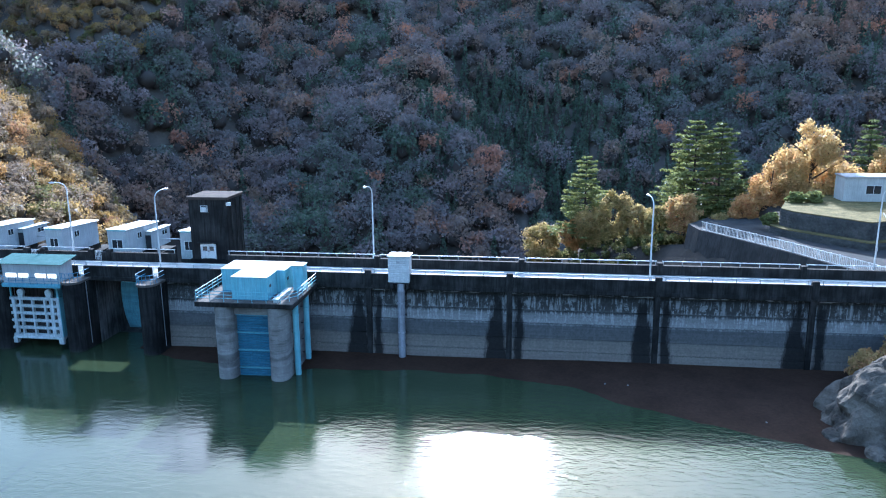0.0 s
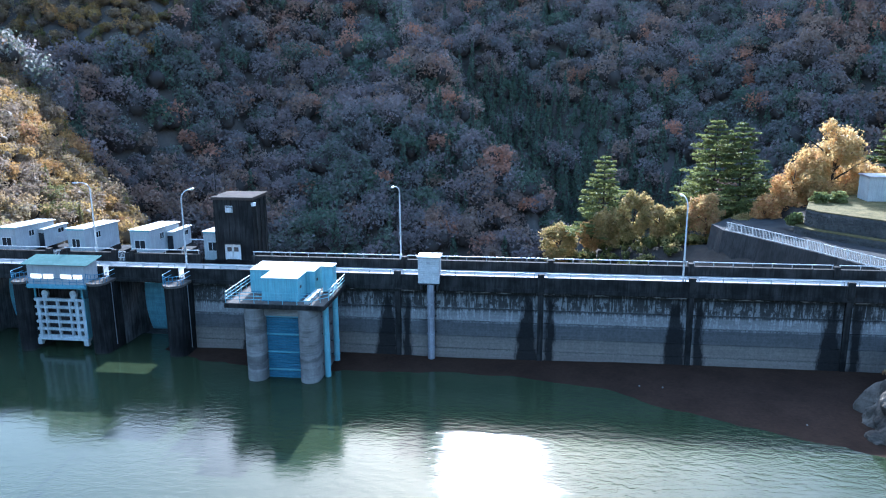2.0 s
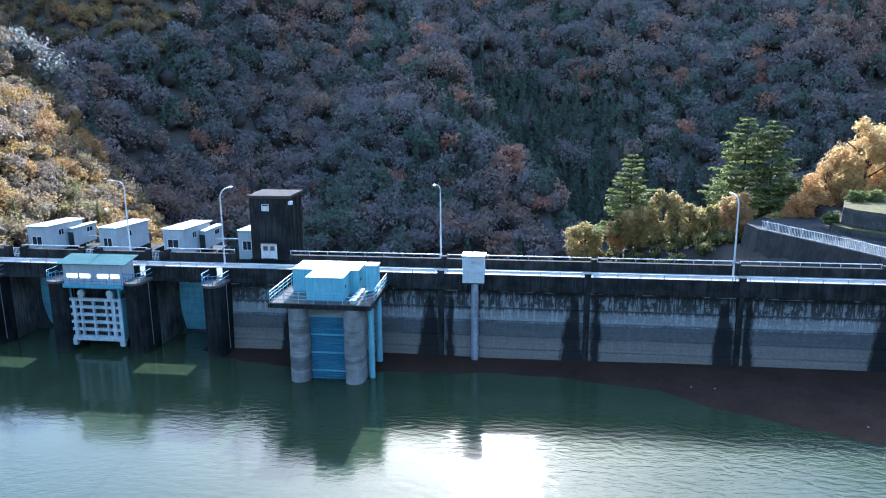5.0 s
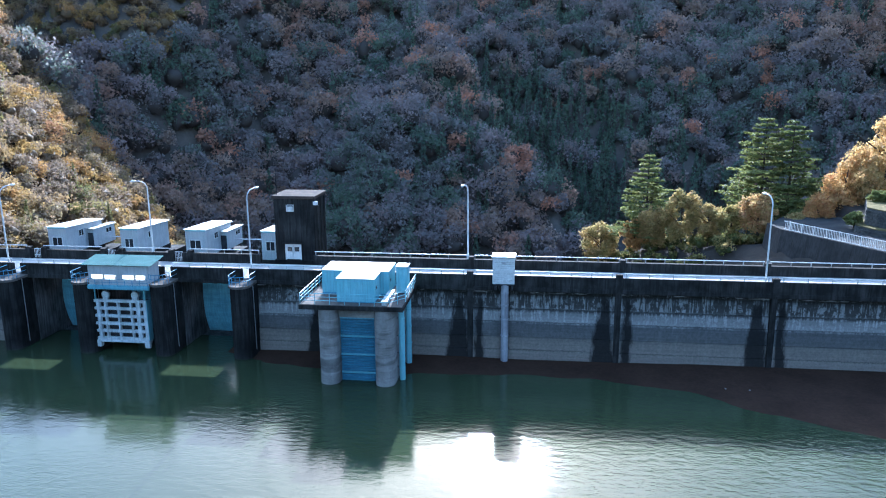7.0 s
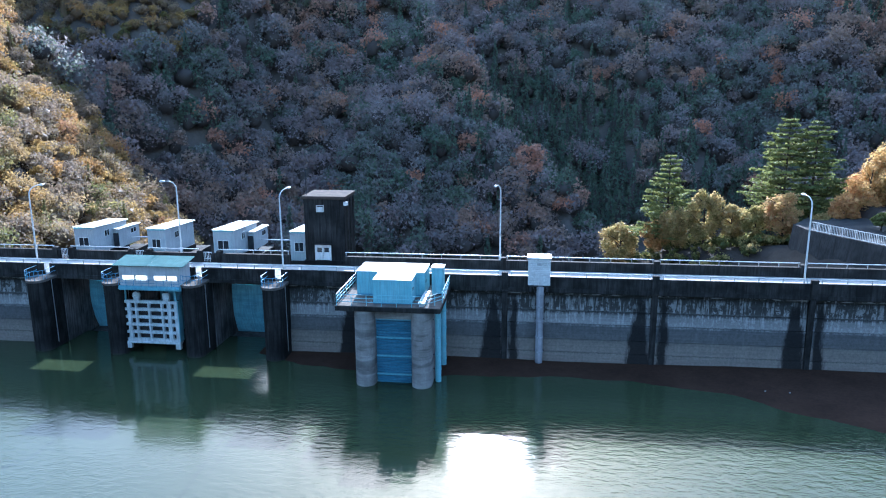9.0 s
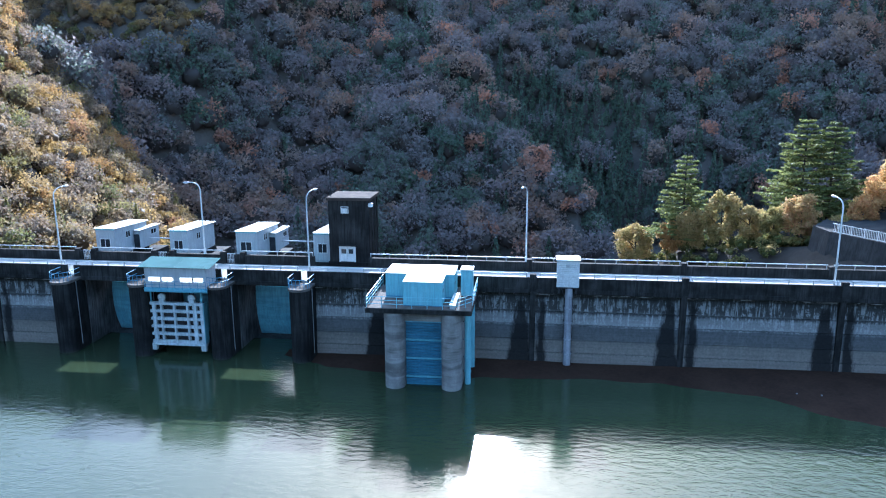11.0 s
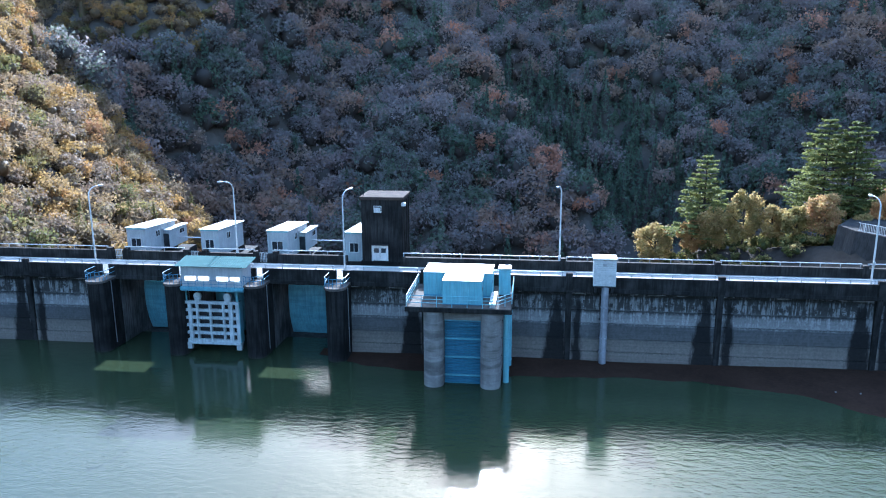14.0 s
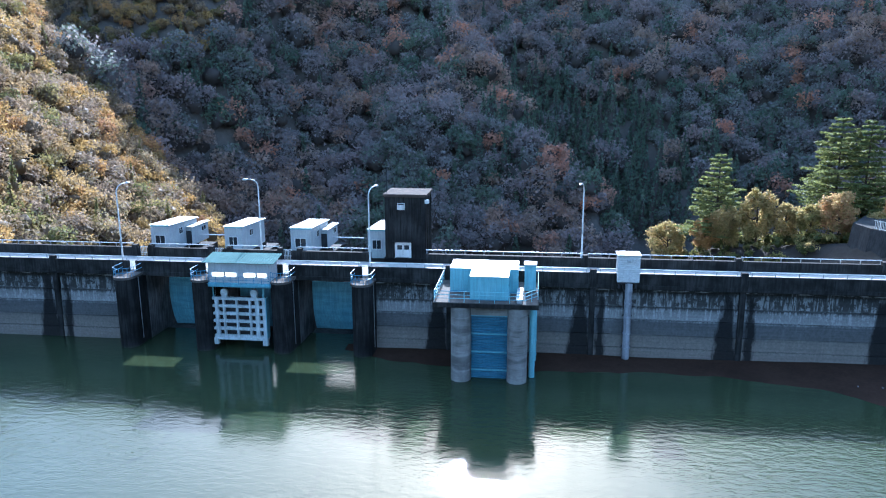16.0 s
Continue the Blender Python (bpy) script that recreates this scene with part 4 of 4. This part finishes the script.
def bank_road():
    """The level bank road behind the dam and the dark wall that holds it up."""
    line = [(38.2, 82.7), (36.15, 85.3), (33.6, 89.9), (30.9, 95.1), (27.3, 101.1), (22.7, 108.5), (22.0, 113.0)]
    p = part("bank_road", prism(bmesh.new(), line + [(26, 119), (70, 119), (70, 82.7)], -1.2, -0.02), ASPHALT)
    tagged(p, "dark asphalt bank road at the end of the dam", "road", kind="structure")
    w = tagged(new("bank_wall"), "dark sloping concrete wall below the bank road", "retaining wall", kind="structure")
    for a, b in zip(line, line[1:]):
        n = max(1, round(math.dist(a, b) / 2.4))
        for i in range(n):
            p = [a[k] + (b[k] - a[k]) * (i + 0.01) / n for k in (0, 1)]
            q = [a[k] + (b[k] - a[k]) * (i + 0.99) / n for k in (0, 1)]
            bm = bmesh.new()
            ring = []
            for (x, y), o in ((p, 0.0), (q, 0.0)):
                ring.append([bm.verts.new((x + 0.5, y + 0.3, 0.05)), bm.verts.new((x - 0.1, y - 0.06, 0.05)), bm.verts.new((x - 1.6, y - 1.0, -9.0)), bm.verts.new((x + 0.5, y + 0.3, -9.0))])
            bm.faces.new(ring[0])
            bm.faces.new(ring[1][::-1])
            for k in range(4):
                bm.faces.new((ring[0][k], ring[0][(k + 1) % 4], ring[1][(k + 1) % 4], ring[1][k]))
            part("wall_panel", bm, WALL_DARK, w)


bank_road()


def terraces():
    w = tagged(new("retaining_wall"), "dark stone retaining wall in two grassed steps", "retaining wall", kind="structure")
    for off, z0, z1 in ((-1.3, -0.2, 0.9), (0.0, 0.7, 3.3)):
        outline = [(47, 101 + off), (41.4 + off * 0.3, 98.4 + off), (34.3 + off * 0.9, 105.8 + off * 0.4), (33.4 + off, 108.2), (38.4 + off, 121), (62, 121), (62, 104 + off)]
        bm = bmesh.new()
        prism(bm, outline, z0, z1)
        part("wall", bm, STONE_WALL, w)
        n = 0
        for a, b in zip(outline, outline[1:5]):
            length = math.dist(a, b)
            dx, dy = (b[0] - a[0]) / length, (b[1] - a[1]) / length
            for row in range(int((z1 - z0) / 0.4)):
                s = random.uniform(0, 0.4)
                while s < length - 0.3:
                    l = random.uniform(0.45, 0.8)
                    bm = boxes((0.02, min(l, length - s) - 0.02, -0.06 - random.uniform(0, 0.05), 0.05, 0.02, 0.38), bevel=0.03)
                    bm.transform(Matrix.Translation((a[0] + dx * s, a[1] + dy * s, z0 + row * 0.4)) @ Matrix.Rotation(math.atan2(dy, dx) + math.pi, 4, "Z") @ Matrix.Translation((-l, 0, 0)))
                    part("stone", bm, STONE_WALL, w)
                    s += l
        bm = prism(bmesh.new(), outline, z1 - 0.02, z1 + 0.12)
        part("grass_top", bm, GRASS, w, "dry yellow grass")


terraces()


def pump_house():
    h = thing("pump_house", (50, 118, 3.4), "pale flat-roofed block building on the grassed terrace", "house")
    part("wall", boxes((44.0, 56, 115.0, 118.6, 3.3, 6.9), bevel=0.03), CREAM, h)
    part("roof", boxes((43.85, 56.2, 114.8, 118.8, 6.9, 7.12), bevel=0.03), STEEL, h, "pale sheet metal roof")
    window(h, 47.0, 49.2, 115.0, 4.5, 5.8)
    window(h, 51.5, 53.2, 115.0, 4.6, 5.7)


pump_house()


def steps():
    s = thing("outdoor_stairs", (46, 95, 0), "concrete stairs with a steel handrail up the terrace", "stairs")
    for k in range(16):
        part("step", boxes((44.6, 46.4, 96 + 0.42 * k, 104, 0.18 * k - 0.2, 0.18 * (k + 1)), bevel=0.01), OLD_CONCRETE, s)
    for x in (44.5, 46.5):
        part("handrail", tubes((((x, 96, 1.0), (x, 102.7, 3.9)), 0.04), sides=6), STEEL, s)
        for k in range(5):
            y, z = 96 + 1.67 * k, 0.72 * k
            part("post", tubes((((x, y, z), (x, y, z + 1.0)), 0.03), sides=6), STEEL, s)


steps()


def boulder(centre, size, turn, seed, level):
    bm = bmesh.new()
    bmesh.ops.create_icosphere(bm, subdivisions=level, radius=1.0)
    for v in bm.verts:
        p = v.co + Vector((seed, seed * 2, 0))
        k = 1 + 0.24 * noise.noise(p * 1.2) + 0.13 * noise.noise(p * 2.9) + 0.07 * noise.noise(p * 7) + 0.03 * noise.noise(p * 17)
        v.co = Vector((v.co.x * size[0], v.co.y * size[1], v.co.z * size[2])) * k
    bm.transform(pose(*centre, *turn))
    return bm


def outcrop():
    """A worn rock hump with grass on top and broken blocks at its foot, at the water's edge."""
    r = thing("rock_outcrop", (31, 62, -8.0), "grey-brown rock outcrop with a shaded cleft at the water's edge", "rock")
    part("rock_mass", boulder((32.9, 64.6, -8.4), (8.4, 5.0, 6.6), (0, -22, 12), 0.0, 6), ROCK, r)
    part("shaded_block", boulder((31.8, 61.4, -8.6), (5.0, 2.8, 4.0), (10, -10, -8), 3.0, 5), ROCK, r, "dark broken rock face")
    part("foot_stone", boulder((25.6, 61.6, -8.3), (1.6, 1.2, 0.9), (0, 0, 30), 5.0, 4), ROCK, r)
    part("foot_stone", boulder((27.2, 58.6, -8.3), (1.2, 0.9, 0.8), (0, 0, 70), 7.0, 4), ROCK, r)
    part("grass_cap", boulder((33.2, 64.0, -2.2), (2.8, 2.0, 0.8), (0, -18, 10), 9.0, 4), GRASS, r, "tufted green-yellow grass")


outcrop()
for k in range(10):
    x = random.uniform(6, 25)
    y = random.uniform(float(np.interp(x, [3, 12.6, 21, 27.4], [71, 66, 62, 60])) + 0.5, 74.5)
    p = part("pale_stone", boulder((x, y, -8.0 + 0.02 * (y - 66)), (0.11, 0.08, 0.07), (0, 0, random.uniform(0, 180)), k, 2), COLUMN_CONCRETE)
    tagged(p, "small pale stone lying on the silt", "stone", "stones on the silt")

# ---- trees ----
def leaf_quads(rng, centres, size, flat=0.0, out=None):
    """A small bent leaf clump at each centre, turned at random."""
    n = len(centres)
    a = rng.normal(size=(n, 3))
    a[:, 2] *= 1 - flat
    if out is not None:
        out = out + rng.normal(size=(n, 3)) * 0.42
        a = np.cross(a, out)
    a /= np.linalg.norm(a, axis=1)[:, None]
    b = np.cross(a, rng.normal(size=(n, 3)) if out is None else out)
    b /= np.linalg.norm(b, axis=1)[:, None]
    s = (size * rng.uniform(0.6, 1.3, n))[:, None]
    v = np.stack([centres - a * s * 0.5, centres + b * s * 0.32, centres + a * s * 0.55, centres - b * s * 0.28], 1)
    return v.reshape(-1, 3), np.arange(n * 4).reshape(n, 4)


def crown_points(rng, n, radius, height, lobes=7):
    """Points near the skins of a few lobes: an uneven crown with gaps."""
    lc = rng.normal(size=(lobes, 3))
    lc *= (rng.uniform(0.15, 1.0, lobes) ** 0.33 / np.linalg.norm(lc, axis=1))[:, None]
    lc *= (radius * 0.72, radius * 0.72, height * 0.40)
    lr = rng.uniform(0.10, 0.30, lobes)
    k = rng.choice(lobes, n, p=lr ** 2 / np.sum(lr ** 2))
    d = rng.normal(size=(n, 3))
    d[:, 2] += 0.2
    d /= np.linalg.norm(d, axis=1)[:, None]
    rad = lr[k] * (rng.uniform(0.2, 1.0, n) ** 0.6 + 0.45 * rng.uniform(0, 1, n) ** 5)
    return lc[k] + d * rad[:, None] * (radius, radius, height * 0.42), d


def leaf_tris(rng, centres, out, size, jitter):
    """A pointed leaf clump at each centre, facing roughly outwards."""
    n = len(centres)
    o = out + rng.normal(size=(n, 3)) * jitter
    a = np.cross(rng.normal(size=(n, 3)), o)
    a /= np.linalg.norm(a, axis=1)[:, None] + 1e-9
    b = np.cross(a, o)
    b /= np.linalg.norm(b, axis=1)[:, None] + 1e-9
    s = (size * rng.uniform(0.55, 1.4, n))[:, None]
    v = np.stack([centres - a * s * 0.5 - b * s * 0.3, centres + a * s * 0.55 - b * s * 0.2, centres + b * s * 0.5], 1)
    return v.reshape(-1, 3), np.arange(n * 3).reshape(n, 3)


def wood(name, places, per_tree, size, material, label, seed, rmin, rmax, tone_of, needle_of, lobes=7, tall=1.7, jitter=0.55):
    """Many trees as one mesh: several leafy lobes a crown round a twig core, coloured dark to stand for the shade
    inside; narrow cones for conifers.
    """
    rng = np.random.default_rng(seed)
    vs, outs, tones, cores = [], [], [], []
    rings, sides = 5, 7
    th = np.arange(sides) * math.tau / sides
    ph = np.linspace(-1.2, 1.5, rings)
    for x, y, z in places:
        r = rng.uniform(rmin, rmax) * rng.uniform(0.85, 1.1)
        lump = 1 + rng.normal(size=(rings, sides)) * 0.12
        if rng.random() < needle_of(x, y, z):
            r *= 0.62
            h = r * rng.uniform(4.0, 5.2)
            t = rng.uniform(0, 1, per_tree) ** 0.55
            tier = np.floor(t * 11) / 11
            a = rng.uniform(0, math.tau, per_tree)
            rr = r * (0.06 + tier) * (0.72 + 0.28 * np.sin(a * 3 + tier * 40)) * rng.uniform(0.55, 1.08, per_tree)
            o = np.stack([np.cos(a), np.sin(a), np.full(per_tree, 0.9)], 1)
            p = np.stack([rr * np.cos(a), rr * np.sin(a), h * (1.02 - t) - 0.25 * rr], 1) + (x, y, z)
            tone = rng.uniform(0.06, 0.17)
            u = np.linspace(0.03, 1, rings)[::-1]
            rad = r * 0.5 * u[:, None] * lump
            zz = np.repeat((h * (0.95 - 0.93 * u))[:, None], sides, 1)
        else:
            h = r * tall * rng.uniform(0.85, 1.2)
            lc = rng.normal(size=(lobes, 3))
            lc[:, 2] = np.abs(lc[:, 2]) * 0.9 - 0.25
            lc /= np.linalg.norm(lc, axis=1)[:, None]
            lc *= rng.uniform(0.35, 0.68, lobes)[:, None]
            lr = rng.uniform(0.36, 0.62, lobes)
            k = rng.integers(0, lobes, per_tree)
            d = rng.normal(size=(per_tree, 3))
            d[:, 2] += 0.2
            d /= np.linalg.norm(d, axis=1)[:, None]
            p = (lc[k] + d * (lr[k] * rng.uniform(0.55, 1.15, per_tree))[:, None]) * (r, r, h * 0.52)
            o = d
            p = p + (x, y, z + h * 0.62)
            tone = tone_of(x, y, z, rng)
            rad = 0.5 * r * np.cos(ph)[:, None] * lump
            zz = h * 0.5 + 0.24 * h * np.sin(ph)[:, None] * lump
        vs.append(p)
        outs.append(o)
        tones.append(np.clip(np.repeat(tone + rng.normal(size=per_tree) * 0.03, 3), 0.02, 0.99))
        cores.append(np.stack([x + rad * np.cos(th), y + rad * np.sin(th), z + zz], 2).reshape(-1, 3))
    v, f = leaf_tris(rng, np.concatenate(vs), np.concatenate(outs), size, jitter)
    i, k = np.meshgrid(np.arange(rings - 1), np.arange(sides), indexing="ij")
    k2 = (k + 1) % sides
    q = [i * sides + k, i * sides + k2, (i + 1) * sides + k2, (i + 1) * sides + k]
    one = np.concatenate([np.stack(q[:3], 2).reshape(-1, 3), np.stack([q[0], q[2], q[3]], 2).reshape(-1, 3)])
    cf = (one[None] + (np.arange(len(cores)) * rings * sides)[:, None, None]).reshape(-1, 3) + len(v)
    # cores take the first colour stop, which paints in the shade inside crowns
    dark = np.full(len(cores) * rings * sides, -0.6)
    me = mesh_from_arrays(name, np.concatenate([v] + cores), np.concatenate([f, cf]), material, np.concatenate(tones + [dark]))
    return tagged(new(name, me), label, "woods", kind="stuff")


def scatter(seed, x0, x1, y0, y1, step, keep):
    rng = np.random.default_rng(seed)
    gx, gy = np.meshgrid(np.arange(x0, x1, step), np.arange(y0, y1, step))
    x = gx.ravel() + rng.uniform(-0.5, 0.5, gx.size) * step
    y = gy.ravel() + rng.uniform(-0.5, 0.5, gx.size) * step
    z = ground_height(x, y)
    k = keep(x, y, z)
    return np.stack([x, y, z], 1)[k]


def patch(x, y, size, seed):
    return noise.noise((x / size, y / size, seed))


RUSTY = [(-22, 250), (-44, 272), (-60, 294), (-87, 322), (13, 376), (48, 315), (75, 318), (-122, 237)]


def mountain_tone(x, y, z, rng):
    """Grey-brown half-bare woods, with rusty patches and now and then a bright orange crown."""
    t = 0.42 + 0.42 * patch(x, y, 45, 9) + 0.2 * patch(x, y, 14, 6) + rng.normal() * 0.13
    if any(math.hypot(x - a, y - b) < 4.5 for a, b in RUSTY):
        return rng.uniform(0.82, 0.95)
    if rng.random() < 0.07 + 0.3 * max(patch(x, y, 28, 7), 0):
        return rng.uniform(0.06, 0.22)
    return rng.uniform(0.80, 0.95) if rng.random() < 0.035 + 0.10 * max(patch(x, y, 60, 4), 0) else min(max(t, 0.24), 0.78)


def mountain_needles(x, y, z):
    """Cedars fill the gully beyond the rib; elsewhere they are few."""
    e = x - float(np.interp(y, [200, 245, 282, 320, 400], [10, -8, -34, -62, -110]))
    cedar = 0.85 * float(smooth(2, 16, e) * smooth(110, 50, e) * smooth(38, 4, z + 22 * patch(x, y, 30, 2)))
    return cedar + 0.07 + 0.5 * max(patch(x, y, 50, 5) - 0.12, 0)


def spur_tone(x, y, z, rng):
    return min(max(0.45 + 0.55 * patch(x, y, 17, 3) + rng.normal() * 0.16, 0.05), 0.97)


on_far = lambda x, y, z: (z > -38) & (z < 78) & (y > 200) & (x > -0.84 * y - 10) & (x < 0.47 * y + 15) & ~((x < -134) & (z > 24))
on_ridge = lambda x, y, z: (z > 60) & (y > 430)
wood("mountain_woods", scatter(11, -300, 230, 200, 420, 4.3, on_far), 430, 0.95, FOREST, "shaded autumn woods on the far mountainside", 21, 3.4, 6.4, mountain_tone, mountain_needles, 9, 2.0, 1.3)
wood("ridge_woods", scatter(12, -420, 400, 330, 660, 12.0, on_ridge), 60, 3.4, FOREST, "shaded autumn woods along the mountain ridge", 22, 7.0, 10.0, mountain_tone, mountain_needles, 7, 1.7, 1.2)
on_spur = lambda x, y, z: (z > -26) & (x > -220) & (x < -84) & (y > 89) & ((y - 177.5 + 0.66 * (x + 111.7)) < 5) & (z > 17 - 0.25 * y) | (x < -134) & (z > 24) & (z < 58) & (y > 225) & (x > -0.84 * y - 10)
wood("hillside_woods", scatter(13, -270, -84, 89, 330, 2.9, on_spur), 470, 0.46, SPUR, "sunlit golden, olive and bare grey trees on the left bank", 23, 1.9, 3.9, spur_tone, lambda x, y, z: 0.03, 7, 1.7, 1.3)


def limbs(bm, base, height, r, rng, spread, count=7):
    x, y, z = base
    tube(bm, [(x, y, z - 0.4), (x + 0.1, y, z + height * 0.3), (x - 0.08, y + 0.1, z + height * 0.62), (x + 0.05, y, z + height * 0.9)], r, 8, r * 0.25)
    for k in range(count):
        a, t = rng.uniform(0, math.tau), rng.uniform(0.28, 0.75)
        s = spread * rng.uniform(0.5, 0.95)
        p = (x, y, z + height * t)
        q = (x + math.cos(a) * s * 0.5, y + math.sin(a) * s * 0.5, p[2] + height * 0.12)
        e = (x + math.cos(a) * s, y + math.sin(a) * s, p[2] + height * 0.22)
        tube(bm, [p, q, e], r * 0.38, 6, r * 0.1)
    return bm


def broadleaf(x, y, top, base, radius, material, label, seed, size=0.32, n=2600):
    rng = np.random.default_rng(seed)
    h = top - base
    t = thing("tree", (x, y, base), label, "tree")
    part("trunk", limbs(bmesh.new(), (x, y, base), h, 0.05 + h * 0.018, rng, radius), BARK, t)
    p, o = crown_points(rng, n, radius, h * 0.78, 60)
    lo, hi = p[:, 2].min(), p[:, 2].max()
    p[:, 2] = h * (0.14 + 0.88 * (p[:, 2] - lo) / (hi - lo))
    v, f = leaf_tris(rng, p, o, size, 0.9)
    tone = np.repeat(np.clip(rng.uniform(0.4, 0.85) + rng.normal(size=n) * 0.1, 0.05, 1), 3)
    c = new("crown", mesh_from_arrays("crown", v, f, material, tone))
    c.parent = t


def conifer(x, y, top, base, radius, label, seed, n=14000):
    rng = np.random.default_rng(seed)
    h = top - base
    t = thing("conifer", (x, y, base), label, "tree", "conifers")
    bm = tube(bmesh.new(), [(x, y, base - 0.5), (x, y, base + h * 0.5), (x, y, top - 0.3)], 0.3, 8, 0.05)
    tiers = int(h / 0.9)
    pts = []
    for k in range(tiers):
        u = k / tiers
        z = h * (0.10 + 0.9 * u)
        r = radius * (1 - u) ** 0.62 * rng.uniform(0.8, 1.1) + 0.25
        m = 10
        for j in range(m):
            if rng.random() < 0.12:
                continue
            a = rng.uniform(0, math.tau)
            l = r * rng.uniform(0.55, 1.1)
            droop = rng.uniform(-0.02, 0.16)
            tip = (math.cos(a) * l, math.sin(a) * l, z + droop * l)
            tube(bm, [(x, y, base + z), (x + tip[0], y + tip[1], base + tip[2])], 0.06, 4, 0.015)
            q = max(6, int(n / (tiers * m) * (0.5 + l / radius)))
            s = rng.uniform(0.25, 1.05, q) ** 0.8
            side = rng.normal(size=q) * 0.30 * l * (1.15 - s) + rng.normal(size=q) * 0.12
            pts.append(np.stack([math.cos(a) * l * s - math.sin(a) * side, math.sin(a) * l * s + math.cos(a) * side, z + droop * l * s - np.abs(side) * 0.10 + rng.normal(size=q) * 0.05], 1))
    part("trunk", bm, BARK, t)
    v, f = leaf_quads(rng, np.concatenate(pts), 0.46, 0.6)
    c = new("crown", mesh_from_arrays("crown", v, f, NEEDLES, np.full(len(v), rng.uniform(0.2, 0.8))))
    c.parent = t


def gz(x, y):
    return float(ground_height(x, y))


on_bank = lambda x, y, z: (z > -17) & (z < -1.5) & (x > -6) & (y > 115) & (y < 141)
wood("bank_undergrowth", scatter(14, -6, 40, 106, 142, 1.7, on_bank), 130, 0.30, GOLD, "low brown and olive undergrowth on the right bank", 24, 0.6, 1.3, lambda x, y, z, rng: rng.uniform(0.0, 0.5), lambda x, y, z: 0.0)
conifer(8.0, 136, 8.2, -8.5, 5.8, "dark green conifer with layered boughs", 31)
conifer(25.6, 130, 14.8, -6.0, 8.0, "tall green conifer with layered boughs", 32, 21000)
conifer(29.3, 128, 14.6, -6.0, 7.0, "tall bright green conifer beside its neighbour", 33, 21000)
conifer(53.0, 130, 15.0, 0.0, 4.5, "blue-green conifer behind the block building", 34)
for k, (x, y, top, r, m, lab) in enumerate([
        (0.6, 140, -5.4, 4.4, GOLD, "small golden tree low on the bank"),
        (6.0, 135, -3.5, 3.0, ORANGE, "small orange-leaved tree on the bank"),
        (8.5, 131, -0.8, 3.0, GOLD, "olive and gold tree on the bank"),
        (12.5, 127, 2.8, 3.9, GOLD, "olive and gold tree on the bank"),
        (16.2, 124, 1.0, 2.8, GOLD, "olive and gold tree on the bank"),
        (19.0, 121, 1.4, 2.8, GOLD, "pale gold bush on the bank"),
        (22.5, 119.5, 3.8, 3.6, GOLD, "bronze and gold tree on the bank"),
        (27.5, 118, 0.9, 2.2, GOLD, "low gold bush behind the guard fence"),
        (31.5, 120, 3.6, 3.2, ORANGE, "orange bush behind the guard fence"),
        (36.5, 124, 8.2, 4.6, ORANGE, "pale orange tree behind the terrace"),
        (43.0, 126, 14.4, 7.6, ORANGE, "large golden tree above the terrace"),
        (39.0, 123.5, 6.0, 2.8, GOLD, "gold bush behind the terrace"),
        (48.5, 127, 7.5, 4.6, ORANGE, "orange tree behind the block building"),
        (54.0, 125, 10.5, 4.6, ORANGE, "orange tree behind the block building"),
        (32.6, 110.0, 2.4, 1.5, NEEDLES, "green bush at the end of the terrace wall"),
        (36.8, 113.5, 4.9, 1.6, NEEDLES, "dark green bush on the terrace"),
        (39.5, 114.0, 5.0, 1.8, NEEDLES, "dark green bush on the terrace"),
        (31.0, 62.5, -0.2, 1.6, NEEDLES, "low green bush on the rock outcrop"),
        (33.5, 65.0, 0.6, 2.0, GOLD, "dry bush behind the rock outcrop"),
        (31.0, 70.0, -3.6, 2.4, GOLD, "dry bush between the rock and the dam"),
        (34.5, 72.0, -2.0, 2.4, GOLD, "dry bush between the rock and the dam")]):
    base = min(gz(x, y), top - 4.5) if y > 115 else (top - 2.2 if y > 100 or y < 68 else -8.0)
    broadleaf(x, y, top, base, r, m, lab, 41 + k, 0.26 + 0.016 * r, int(1500 + r * r * 520))
